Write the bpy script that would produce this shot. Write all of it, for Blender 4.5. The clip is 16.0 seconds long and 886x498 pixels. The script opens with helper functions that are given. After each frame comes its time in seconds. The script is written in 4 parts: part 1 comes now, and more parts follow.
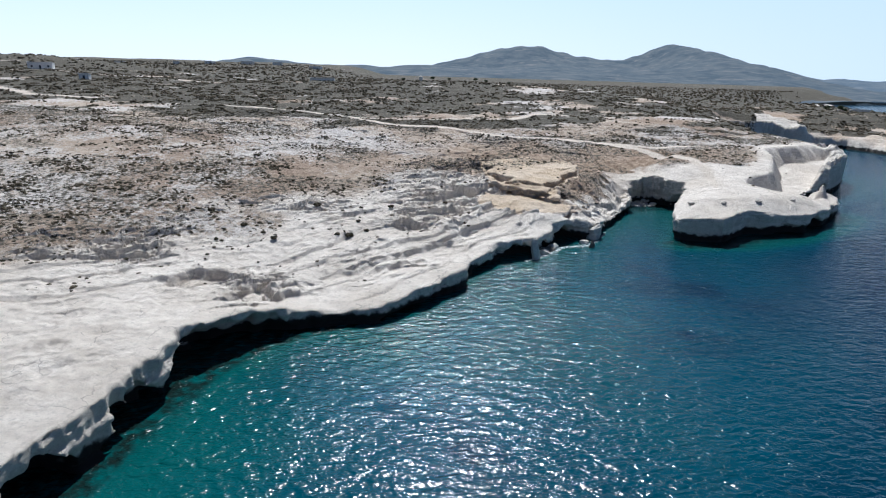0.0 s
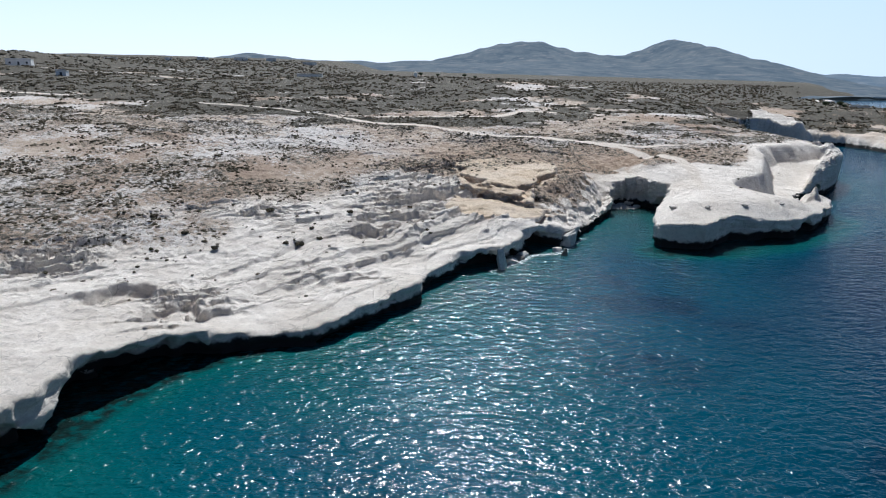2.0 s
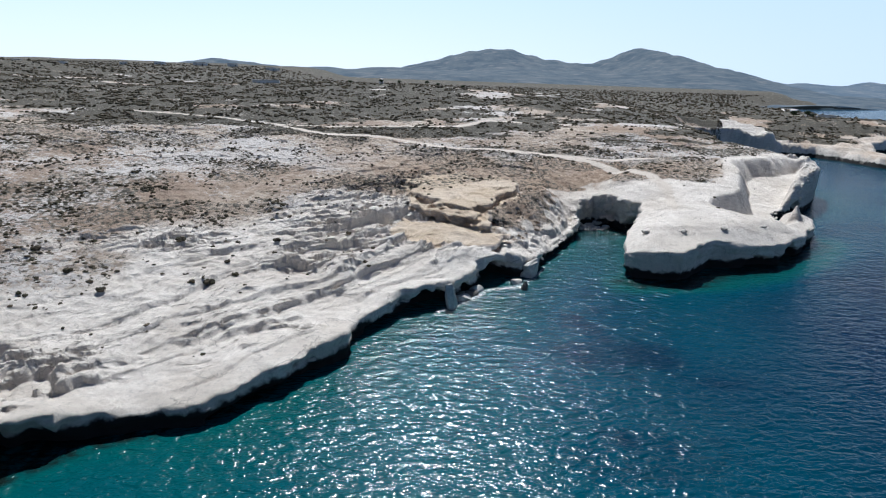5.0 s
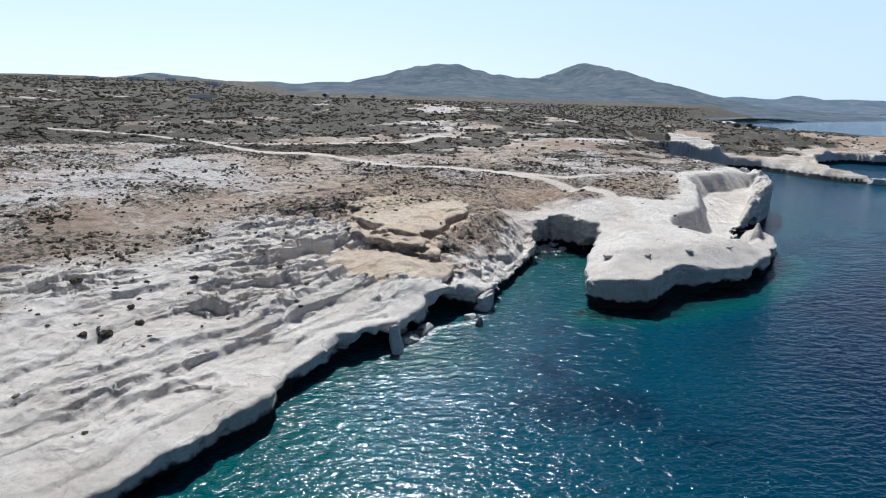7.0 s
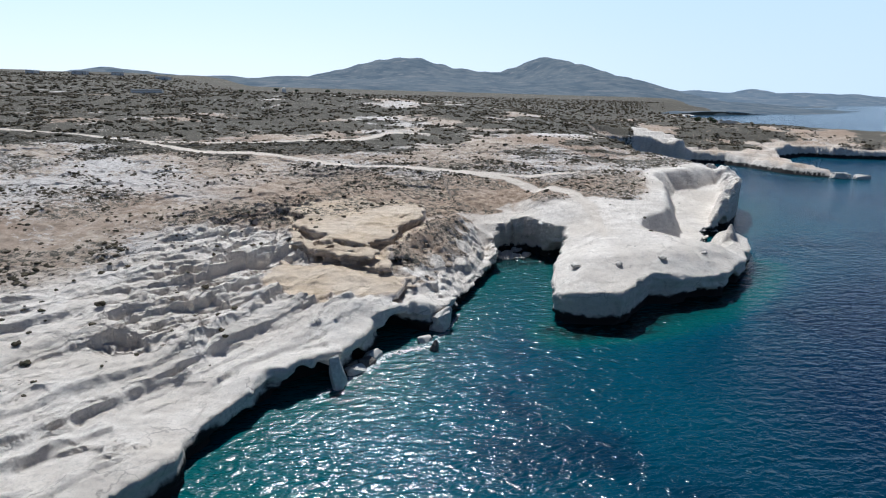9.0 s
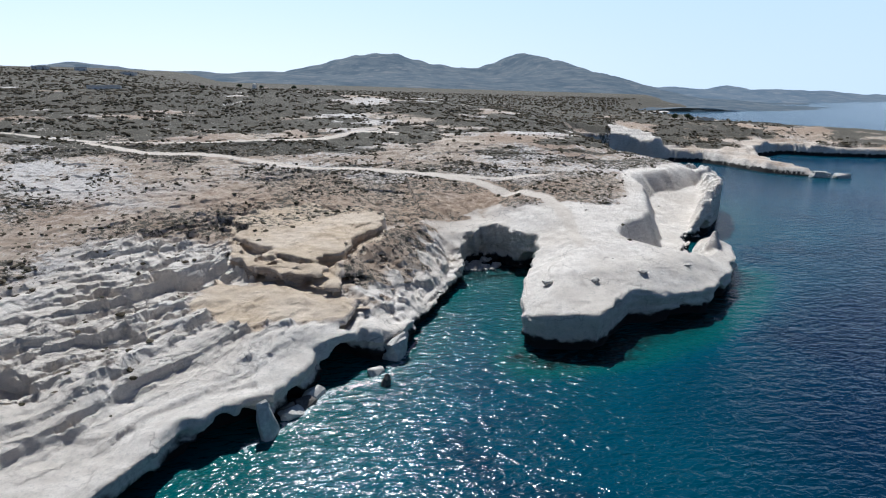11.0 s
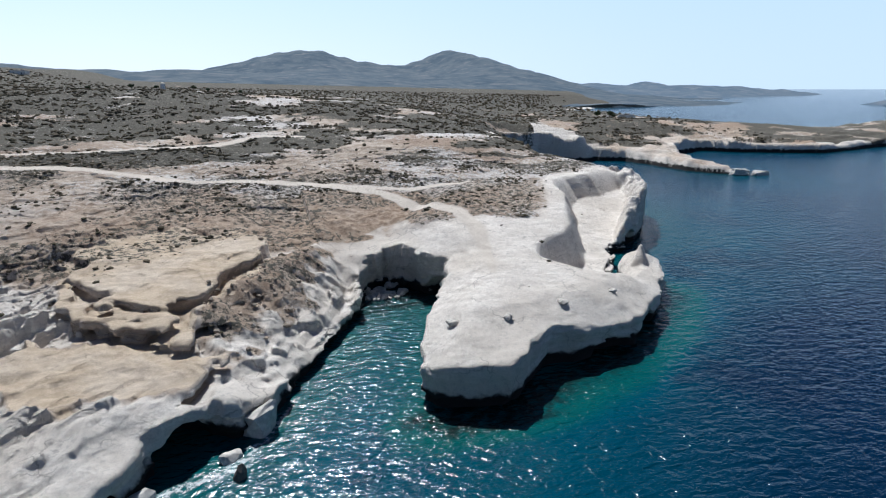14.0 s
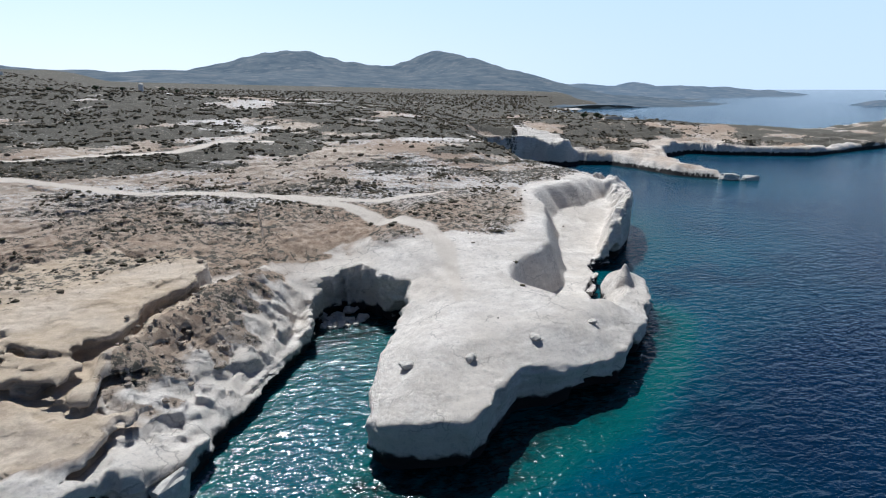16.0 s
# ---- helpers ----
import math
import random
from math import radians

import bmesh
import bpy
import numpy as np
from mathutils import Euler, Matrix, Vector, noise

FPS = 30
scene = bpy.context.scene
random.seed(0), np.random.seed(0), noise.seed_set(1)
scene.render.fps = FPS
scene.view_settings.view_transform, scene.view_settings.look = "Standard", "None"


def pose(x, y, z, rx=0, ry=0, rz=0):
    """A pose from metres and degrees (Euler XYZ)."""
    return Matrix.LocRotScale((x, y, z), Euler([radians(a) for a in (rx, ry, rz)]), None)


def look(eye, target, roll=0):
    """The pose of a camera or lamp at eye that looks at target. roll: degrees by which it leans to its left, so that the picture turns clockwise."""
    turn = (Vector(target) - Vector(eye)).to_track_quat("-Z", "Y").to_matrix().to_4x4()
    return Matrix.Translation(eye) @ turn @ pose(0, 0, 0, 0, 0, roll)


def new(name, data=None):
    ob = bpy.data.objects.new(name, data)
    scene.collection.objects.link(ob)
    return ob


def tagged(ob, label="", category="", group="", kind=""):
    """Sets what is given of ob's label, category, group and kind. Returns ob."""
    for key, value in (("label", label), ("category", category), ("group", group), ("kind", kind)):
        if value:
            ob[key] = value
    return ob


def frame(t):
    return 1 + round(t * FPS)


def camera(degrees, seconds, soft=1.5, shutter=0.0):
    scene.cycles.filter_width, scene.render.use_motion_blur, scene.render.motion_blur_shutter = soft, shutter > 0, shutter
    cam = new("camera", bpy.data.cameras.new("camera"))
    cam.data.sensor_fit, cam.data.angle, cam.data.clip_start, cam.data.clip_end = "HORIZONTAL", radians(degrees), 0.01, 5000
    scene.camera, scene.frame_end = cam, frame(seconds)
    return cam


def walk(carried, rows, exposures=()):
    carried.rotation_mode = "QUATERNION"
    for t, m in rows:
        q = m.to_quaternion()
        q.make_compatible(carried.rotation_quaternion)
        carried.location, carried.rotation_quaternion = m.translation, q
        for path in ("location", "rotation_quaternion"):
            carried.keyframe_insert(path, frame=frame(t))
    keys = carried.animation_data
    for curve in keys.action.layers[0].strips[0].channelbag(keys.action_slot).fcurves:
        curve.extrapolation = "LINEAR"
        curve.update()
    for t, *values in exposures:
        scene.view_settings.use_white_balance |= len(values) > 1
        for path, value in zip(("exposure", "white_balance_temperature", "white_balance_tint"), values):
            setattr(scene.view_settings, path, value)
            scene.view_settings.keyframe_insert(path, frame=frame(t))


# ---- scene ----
cam = camera(71.8, 16.0, soft=1.15)
PATH = [
    (0, (1.402, -10.934, 34.752), (1.417, -9.006, 34.219), 0.14),
    (0.5, (3.626, -8.800, 34.806), (3.638, -6.873, 34.269), 0.09),
    (1, (5.741, -6.598, 34.833), (5.751, -4.672, 34.293), 0.01),
    (1.5, (7.686, -4.314, 34.818), (7.699, -2.390, 34.274), 0.08),
    (2, (9.480, -1.908, 34.804), (9.489, 0.016, 34.259), 0.02),
    (2.5, (11.014, 0.648, 34.830), (11.020, 2.571, 34.283), 0.11),
    (3, (12.274, 3.332, 34.860), (12.277, 5.255, 34.311), 0.08),
    (3.5, (13.207, 6.122, 34.953), (13.206, 8.044, 34.402), 0.13),
    (4, (13.948, 8.930, 35.023), (13.956, 10.853, 34.471), 0.24),
    (6.3, (15.897, 23.058, 34.878), (16.131, 24.986, 34.398), 0.22),
    (6.5, (16.150, 24.227, 34.869), (16.392, 26.153, 34.390), 0.20),
    (7, (16.908, 27.080, 34.856), (17.163, 29.005, 34.375), 0.20),
    (7.5, (17.729, 29.898, 34.852), (17.997, 31.820, 34.367), 0.14),
    (8, (18.595, 32.727, 34.855), (18.880, 34.645, 34.366), 0.07),
    (8.5, (19.540, 35.502, 34.881), (19.862, 37.413, 34.387), 0.00),
    (9, (20.634, 38.218, 34.873), (21.001, 40.120, 34.375), 0.05),
    (11.5, (27.607, 50.927, 35.051), (28.047, 52.810, 34.539), 0.07),
    (12, (29.213, 53.328, 35.147), (29.678, 55.204, 34.633), 0.02),
    (12.5, (30.781, 55.710, 35.290), (31.312, 57.568, 34.776), -0.04),
    (13, (32.444, 58.002, 35.416), (33.016, 59.848, 34.900), -0.11),
    (13.5, (34.205, 60.286, 35.536), (34.815, 62.119, 35.019), -0.17),
    (14, (36.042, 62.546, 35.660), (36.678, 64.370, 35.142), -0.22),
    (14.5, (37.886, 64.763, 35.759), (38.537, 66.582, 35.241), -0.19),
    (15, (39.741, 66.965, 35.859), (40.398, 68.781, 35.341), -0.18),
    (15.5, (41.573, 69.165, 35.990), (42.235, 70.980, 35.473), -0.25),
    (16, (43.474, 71.377, 36.180), (44.141, 73.190, 35.663), -0.22),
]
walk(cam, [(t, look(eye, target, roll)) for t, eye, target, roll in PATH], exposures=[(0, 0.2, 5620, 8), (16, 0.2, 5620, 8)])

# ---- sky and sun ----
SUN_UP, SUN_AZ = 54.0, 3.0
world = bpy.data.worlds.new("sky")
scene.world = world
world.use_nodes = True
wn, wl = world.node_tree.nodes, world.node_tree.links
sky = wn.new("ShaderNodeTexSky")
sky.sky_type, sky.sun_disc = "NISHITA", False
sky.sun_elevation, sky.sun_rotation = radians(SUN_UP), radians(SUN_AZ)
sky.air_density, sky.dust_density, sky.ozone_density = 0.5, 0.1, 4.0
wn["Background"].inputs["Strength"].default_value = 0.05
wl.new(sky.outputs[0], wn["Background"].inputs["Color"])
sun = new("sun", bpy.data.lights.new("sun", "SUN"))
sun.data.energy, sun.data.angle, sun.data.color = 4.9, radians(0.55), (1.0, 0.95, 0.88)
sun.matrix_world = look((0, 0, 300), Vector((0, 0, 300)) - Vector((math.sin(radians(SUN_AZ)) * math.cos(radians(SUN_UP)), math.cos(radians(SUN_AZ)) * math.cos(radians(SUN_UP)), math.sin(radians(SUN_UP)))))


# ---- numeric helpers ----
def sstep(a, b, x):
    q = np.clip((x - a) / (b - a), 0, 1)
    return q * q * (3 - 2 * q)


def hashed(i, j, k, seed):
    h = (i.astype(np.int64) * 374761393 + j.astype(np.int64) * 668265263 + k.astype(np.int64) * 2147483647 + seed * 974634777) & 0xFFFFFFFF
    h = ((h ^ (h >> 13)) * 1274126177) & 0xFFFFFFFF
    return ((h ^ (h >> 16)) & 0xFFFF) / 32767.5 - 1.0


def vnoise2(x, y, seed=0):
    """Smooth value noise, -1 to 1, with lattice size 1."""
    xi, yi = np.floor(x), np.floor(y)
    fx, fy = x - xi, y - yi
    fx, fy = fx * fx * fx * (fx * (fx * 6 - 15) + 10), fy * fy * fy * (fy * (fy * 6 - 15) + 10)
    o = np.zeros_like(xi)
    a, b = hashed(xi, yi, o, seed), hashed(xi + 1, yi, o, seed)
    c, e = hashed(xi, yi + 1, o, seed), hashed(xi + 1, yi + 1, o, seed)
    return (a + (b - a) * fx) * (1 - fy) + (c + (e - c) * fx) * fy


def vnoise3(x, y, z, seed=0):
    zi = np.floor(z)
    fz = z - zi
    fz = fz * fz * (3 - 2 * fz)
    lo = vnoise2(x + zi * 37.7, y + zi * 17.3, seed)
    hi = vnoise2(x + (zi + 1) * 37.7, y + (zi + 1) * 17.3, seed)
    return lo + (hi - lo) * fz


def fbm2(x, y, octaves=4, seed=0, gain=0.5):
    total, amp = 0.0, 1.0
    for o in range(octaves):
        c, sn = math.cos(0.6 * o), math.sin(0.6 * o)
        total = total + amp * vnoise2((c * x - sn * y) * 2 ** o + 11.3 * o, (sn * x + c * y) * 2 ** o - 7.1 * o, seed + o)
        amp *= gain
    return total


def outline(x, y, pts):
    """Signed distance to a closed outline, positive inside."""
    best = np.full(x.shape, 1e9)
    inside = np.zeros(x.shape, bool)
    n = len(pts)
    for i in range(n):
        ax, ay = pts[i][:2]
        bx, by = pts[(i + 1) % n][:2]
        dx, dy = bx - ax, by - ay
        q = np.clip(((x - ax) * dx + (y - ay) * dy) / (dx * dx + dy * dy), 0, 1)
        best = np.minimum(best, (x - ax - q * dx) ** 2 + (y - ay - q * dy) ** 2)
        if by != ay:
            inside ^= ((ay > y) != (by > y)) & (x < dx * (y - ay) / (by - ay) + ax)
    best = np.sqrt(best)
    return np.where(inside, best, -best)


def along(x, y, pts):
    """Distance to an open line, and the value of its third column at the nearest place."""
    best, val = np.full(x.shape, 1e9), np.zeros(x.shape)
    for (ax, ay, av), (bx, by, bv) in zip(pts[:-1], pts[1:]):
        dx, dy = bx - ax, by - ay
        q = np.clip(((x - ax) * dx + (y - ay) * dy) / (dx * dx + dy * dy), 0, 1)
        dd = np.hypot(x - ax - q * dx, y - ay - q * dy)
        near = dd < best
        best, val = np.where(near, dd, best), np.where(near, av + (bv - av) * q, val)
    return best, val


def cells(u, v, seed):
    """Broken slabs: for each place its cell's random height and the offset from the cell's middle."""
    ui, vi = np.floor(u), np.floor(v)
    best = np.full(u.shape, 9.0)
    r, du, dv = np.zeros(u.shape), np.zeros(u.shape), np.zeros(u.shape)
    o = np.zeros(u.shape)
    for i in (-1, 0, 1):
        for j in (-1, 0, 1):
            a, b = u - ui - i - 0.5 - 0.42 * hashed(ui + i, vi + j, o, seed), v - vi - j - 0.5 - 0.42 * hashed(ui + i, vi + j, o, seed + 1)
            q = np.maximum(np.abs(a), np.abs(b)) + 0.35 * np.minimum(np.abs(a), np.abs(b))
            near = q < best
            best = np.where(near, q, best)
            r, du, dv = np.where(near, hashed(ui + i, vi + j, o, seed + 2), r), np.where(near, a, du), np.where(near, b, dv)
    return r, du, dv


# ---- the plan: coast, plates, roads ----
# coast: x, y and height of the cliff's rim
COAST_BAY = [(-48, -60, 5), (-35, 10, 5.2), (-33, 32, 5.4), (-32.6, 38, 5.4), (-30, 43, 5.5), (-29.8, 50, 5.7), (-29.8, 57.5, 5.7), (-25.3, 65, 5.2), (-20.8, 69.6, 4.2),
             (-17.5, 71.6, 2.8), (-13.5, 72.3, 2), (-9, 73, 2.6), (-4.5, 76.5, 3.0), (0.5, 82.5, 3.4), (5.8, 89.2, 3.8), (6, 94.5, 2.6), (8.6, 99.2, 3.2), (13.2, 105, 4.2),
             (17.5, 107.5, 4.2), (21.5, 109.5, 4.0), (25, 116, 4.6), (28, 120.5, 5.4), (33.5, 123, 4.8), (37.5, 125, 3.4), (41.5, 133, 2.8),
             (46.5, 141, 3), (51.8, 150, 3.4), (53.8, 156, 4.2), (55.5, 161, 5.2), (58, 165.5, 7), (61, 166.5, 7.8)]
COAST_HEAD = [(64, 164.5, 8.2), (66.5, 159.5, 7.8), (68.5, 155, 7.4), (67.5, 151, 7), (63, 142, 6), (59.5, 136.5, 5.4), (56.3, 129.5, 4.6), (54.8, 124.2, 3.9),
              (57.2, 121.2, 5), (60.5, 119.9, 5.5), (63.5, 118.4, 5.8), (66, 120.2, 6), (69.5, 123.8, 6), (73.5, 126.4, 5.7), (78, 126.4, 4.9), (82.6, 127.2, 4.2), (85.5, 127.6, 4.2),
              (91, 130.8, 4), (96.5, 136, 3.8), (103, 143, 3.6), (107.6, 147, 3.4), (110.6, 153.5, 3), (109.8, 157.4, 3), (105.2, 157.8, 3), (101.2, 151.4, 2), (98.6, 148.8, 2), (101.9, 156.6, 1.8),
              (108, 164.8, 1.8), (113.2, 172.2, 2), (119.5, 174.5, 7), (127, 181, 9), (137, 193, 9.5), (145, 206, 9.5), (148, 222, 9)]
COAST_FAR = [(143, 240, 9), (150, 268, 10), (146, 300, 13), (160, 327, 14), (178, 328, 14), (194, 317, 12), (203, 319, 7), (215, 312, 5), (218, 295, 4.6), (219, 273, 4.2), (223, 265, 3),
             (229, 258, 1.6), (234, 259, 1.6), (232, 275, 3), (238, 300, 5), (258, 328, 7), (282, 338, 7), (297, 323, 6), (332, 304, 5), (362, 309, 4), (390, 316, 4), (412, 320, 4), (448, 335, 5)]
COAST_BACK = [(520, 352, 6), (620, 400, 5), (700, 470, 4), (720, 520, 2), (600, 478, 2), (480, 430, 2), (400, 432, 2), (386, 545, 2), (362, 632, 3), (457, 805, 6), (552, 890, 8), (702, 926, 8),
              (690, 985, 8), (760, 1090, 10), (1000, 2000, 10), (1500, 4900, 10), (-4900, 4900, 10), (-4900, -60, 10)]
COAST = COAST_BAY + COAST_HEAD + COAST_FAR + COAST_BACK
PLATE_HIGH = [(37, 153), (32.5, 146), (29, 137.5), (26, 138.5), (20, 144), (15, 152), (14, 163), (24, 171), (36, 168), (41, 162)]
PLATE_LOW = [(12, 139), (22, 135.5), (30, 132.5), (33, 130), (29, 124), (26, 122.5), (21, 123), (15, 123.5), (10.5, 130)]
ALCOVE = [(87, 150.5), (93, 154.5), (98.5, 159.5), (104, 168), (109, 179), (115, 192), (119, 196.5), (127, 198.5), (138, 206), (136, 198), (126, 188), (119, 180), (112, 171), (104, 158), (99, 147.5), (94.5, 143), (89.5, 144.5)]
BENCH = [(-30, 72, 0.8), (-24, 79, 1.1), (-16, 87, 1.5), (-8, 95.5, 1.2), (0, 104, 1.5), (9, 114, 2.2), (17, 121, 2.4), (24, 126, 1.2)]
ROAD_NEAR = [(-32, 238, 1.3), (-14.5, 224, 1.5), (2, 219, 1.3), (16, 213, 1.3), (28, 206, 1.2), (41, 203, 1.2), (50, 200.5, 1.3), (58, 198, 1.9), (67, 191, 1.3), (72, 181, 1.4), (77.5, 174, 1.5), (77.5, 164, 1.4), (75.5, 154, 0.8), (72, 143, 0.4)]
ROAD_FAR = [(-90, 256, 0.8), (-40, 243, 0.8), (0, 240, 0.8), (19.5, 251, 1.4), (31, 258, 1.5), (46, 272, 1.3), (60, 275, 1.1)]
ROAD_SIDE = [(58, 198, 1.0), (74, 193, 0.8), (90, 197, 0.6)]
FARM_TRACK = [(-215, 300, 1.0), (-195, 282, 2.0), (-178, 270, 1.5), (-150, 268, 0.8)]
PEAKS = [(-313, 464, 11, 95, 60), (-258, 608, 1, 70, 60), (-275, 865, 1, 130, 80), (-520, 560, 11, 150, 90), (15, 378, 7, 90, 42), (-95, 437, -1.5, 90, 60), (-235, 362, 4, 50, 30), (540, 385, 13, 60, 28), (290, 395, 3, 110, 40)]


def road_mask(x, y, widen=1.25):
    m = np.zeros(x.shape)
    for line in (ROAD_NEAR, ROAD_FAR, ROAD_SIDE, FARM_TRACK):
        q, w = along(x, y, line)
        w = widen * w * (1 + 0.3 * vnoise2(x / 3.1, y / 3.1, 91))
        m = np.maximum(m, 1 - sstep(w * 0.75, w * 1.15 + 0.15, q))
    return m


def plate_edges(x, y):
    """Distances inside the ragged edges of the sandstone plates and of the thin layers under them."""
    jx = x + 2.0 * vnoise2(x / 3.9, y / 3.9, 81) + 0.75 * vnoise2(x / 1.3, y / 1.3, 82)
    jy = y + 2.0 * vnoise2(x / 3.9, y / 3.9, 83) + 0.75 * vnoise2(x / 1.3, y / 1.3, 84)
    a, c = outline(jx, jy, PLATE_HIGH), outline(jx, jy, PLATE_LOW)
    mid = outline(jx + 0.7 * vnoise2(x / 2, y / 2, 78), jy, [(p[0] - 1.8, p[1] - 3.4) for p in PLATE_HIGH])
    step = outline(jx, jy + 0.9 * vnoise2(x / 2, y / 2, 79), [(p[0] + 0.4, p[1] - 5.6) for p in PLATE_HIGH if p[0] > 19])
    return jx, jy, a, c, mid, step


def rise(x, y):
    """The gentle climb of the whole country away from the sea."""
    spit = sstep(196, 214, x) * (1 - sstep(335, 380, y))
    return np.clip(0.0345 * y - 0.026 * x - 2.7 * np.exp(-(y - 150) / 150), 0, None) * (1 - 0.85 * spit)


def land(x, y):
    """The ground with its climb inland, and the masks of base_land."""
    h, d, *masks = base_land(x, y)
    return h + rise(x, y) * sstep(1, 14, d), d, *masks


def base_land(x, y):
    """Height of the ground, the inland distance from the coast, and masks: soil, ochre sandstone, track, scrub."""
    shape = x.shape
    track, verge = road_mask(x, y), road_mask(x, y, 2.6)
    wx = x + 0.6 * vnoise2(x / 5.3, y / 5.3, 3) + 0.35 * vnoise2(x / 1.7, y / 1.7, 4)
    wy = y + 0.6 * vnoise2(x / 5.3, y / 5.3, 5) + 0.35 * vnoise2(x / 1.7, y / 1.7, 6)
    d = outline(wx, wy, COAST)
    # rim height, blended from the coast's own
    num, den = np.zeros(shape), np.zeros(shape)
    for cx, cy, r in COAST:
        w = 1.0 / (((x - cx) ** 2 + (y - cy) ** 2) + 4.0) ** 2
        num += w * r
        den += w
    rim = num / den
    left = np.clip(-x - 20, 0, None)
    plateau = 8.6 + 8 * (1 - np.exp(-np.clip(y - 150, -60, None) / 150)) + 4 * (1 - np.exp(-left / 50)) * np.exp(-np.clip(y - 150, 0, None) / 300)
    for px, py, h, sx, sy in PEAKS:
        plateau = plateau + h * np.exp(-((x - px) / sx) ** 2 - ((y - py) / sy) ** 2)
    plateau = plateau - 15.5 * sstep(450, 700, y + 0.35 * x) * (1 - sstep(60, 180, -x))
    plateau = plateau - 8.0 * sstep(110, 200, x) * sstep(265, 330, y) * (1 - sstep(560, 800, y))
    plateau = plateau + 1.1 * fbm2(x / 46, y / 46, 3, 21) * sstep(150, 230, y + np.abs(x) * 0.3)
    head = sstep(0, 1, outline(x, y, [(50, 115), (120, 120), (170, 240), (140, 250), (84, 196), (66, 172), (63, 150), (50, 130)]) / 6 + 0.5)
    climb = np.where(x < 50, 44.0, 30.0) * (1 - head) + 60 * head
    h = rim + (plateau - rim) * sstep(-2, 1, d / climb * 1.25 - 0.25) ** 1.0 * sstep(0, climb * 0.9, d) ** 0.8
    # headland: tilted smooth top, rising to the neck
    top = 6.2 + 0.15 * np.clip(y - 119, 0, 12) + 0.05 * np.clip(y - 131, 0, 60) - 0.05 * np.clip(x - 74, 0, 40) * (1 - sstep(140, 165, y)) + 0.25 * fbm2(x / 9, y / 9, 3, 31)
    top = top - 2.0 * sstep(93, 104, x + 1.5 * vnoise2(x / 3, y / 3, 34)) * (1 - sstep(148, 158, y)) - 0.5 * sstep(0.1, 0.25, vnoise2(x / 6, y / 6, 35)) * sstep(88, 94, x) * (1 - sstep(148, 158, y))
    top = np.minimum(top, 12.2 + 0.5 * fbm2(x / 7, y / 7, 3, 33))
    top = rim + (top - rim) * sstep(-2.5, 8, d)
    h = h * (1 - head) + top * head
    # strata: saw-toothed beds with their risers to seaward
    strata = sstep(0.6, 4.0, d) * (1 - sstep(34, 62, d)) * (1 - sstep(24, 44, x)) * (1 - head)
    calm = sstep(60, 82, y)
    u = -0.72 * x + 0.70 * y + 2.2 * fbm2(x / 23, y / 23, 2, 41) + 0.5 * vnoise2(x / 4, y / 4, 44)
    v = 0.70 * x + 0.72 * y
    for size, amp, sd in ((8.3, 0.75, 1), (3.1, 0.22, 7)):
        cut = np.floor(v / (size * 1.9) + 0.8 * vnoise2(u / size, v / size / 3, 48 + sd))
        b = u / size + 0.35 * vnoise2(v / (size * 3), u / (size * 1.5), 50 + sd) + 0.22 * hashed(cut, np.zeros_like(cut), np.zeros_like(cut), sd)
        f = b - np.floor(b)
        saw = np.where(f < 0.08, f / 0.08, 1 - (f - 0.08) / 0.92) - 0.5
        gate = sstep(-0.35, 0.45, vnoise2(v / (size * 2.6) + 9 * np.floor(b), np.floor(b) * 3.7, 60 + sd))
        h = h + amp * saw * gate * strata * (0.25 + 0.75 * calm)
    ub, vb = u + 0.5 * vnoise2(x / 1.3, y / 1.3, 45), v + 0.8 * vnoise2(x / 1.9, y / 1.9, 46)
    for across, length, amp, sd in ((5.2, 19.0, 0.62, 601), (2.3, 8.5, 0.52, 611), (1.15, 3.6, 0.32, 621)):
        r, du, dv = cells(ub / across, vb / length, sd)
        h = h + amp * (0.6 * r - 0.75 * du + 0.9 * (r - 0.5) * dv) * strata * (0.25 + 1.1 * sstep(-0.4, 0.5, vnoise2(x / 13, y / 13, 605))) * (0.15 + 0.85 * calm)
    ledges = sstep(140, 162, y + 0.15 * x - 8) * sstep(4, 12, d) * (1 - sstep(240, 300, y)) * (1 - verge) * (1 - 0.7 * head)
    r, du, dv = cells((ub + 0.4 * v) / 6.5, (vb - 0.4 * u) / 10, 631)
    h = h + 0.24 * (0.6 * r - 0.8 * du + 0.5 * (r - 0.5) * dv) * ledges
    r, du, dv = cells((ub + 0.6 * v) / 1.9, (vb - 0.6 * u) / 4.2, 641)
    h = h + 0.15 * (0.6 * r - 0.8 * du) * ledges
    # the bench wall behind the low shore ledge
    q, bh = along(x + 1.8 * vnoise2(x / 6, y / 6, 71) + 0.9 * vnoise2(x / 1.9, y / 1.9, 74), y + 1.8 * vnoise2(x / 6, y / 6, 72), BENCH)
    side = outline(x, y, [(p[0], p[1]) for p in BENCH] + [(24, 200), (-120, 200), (-120, 60)])
    inland = sstep(-0.9, 0.5, np.where(side > 0, q, -q))
    near_bench = np.exp(-(q / 11.0) ** 2) * bh * (0.25 + 0.7 * sstep(-0.5, 0.5, vnoise2(x / 9, y / 9, 73)))
    h = h + near_bench * (inland - 0.55)
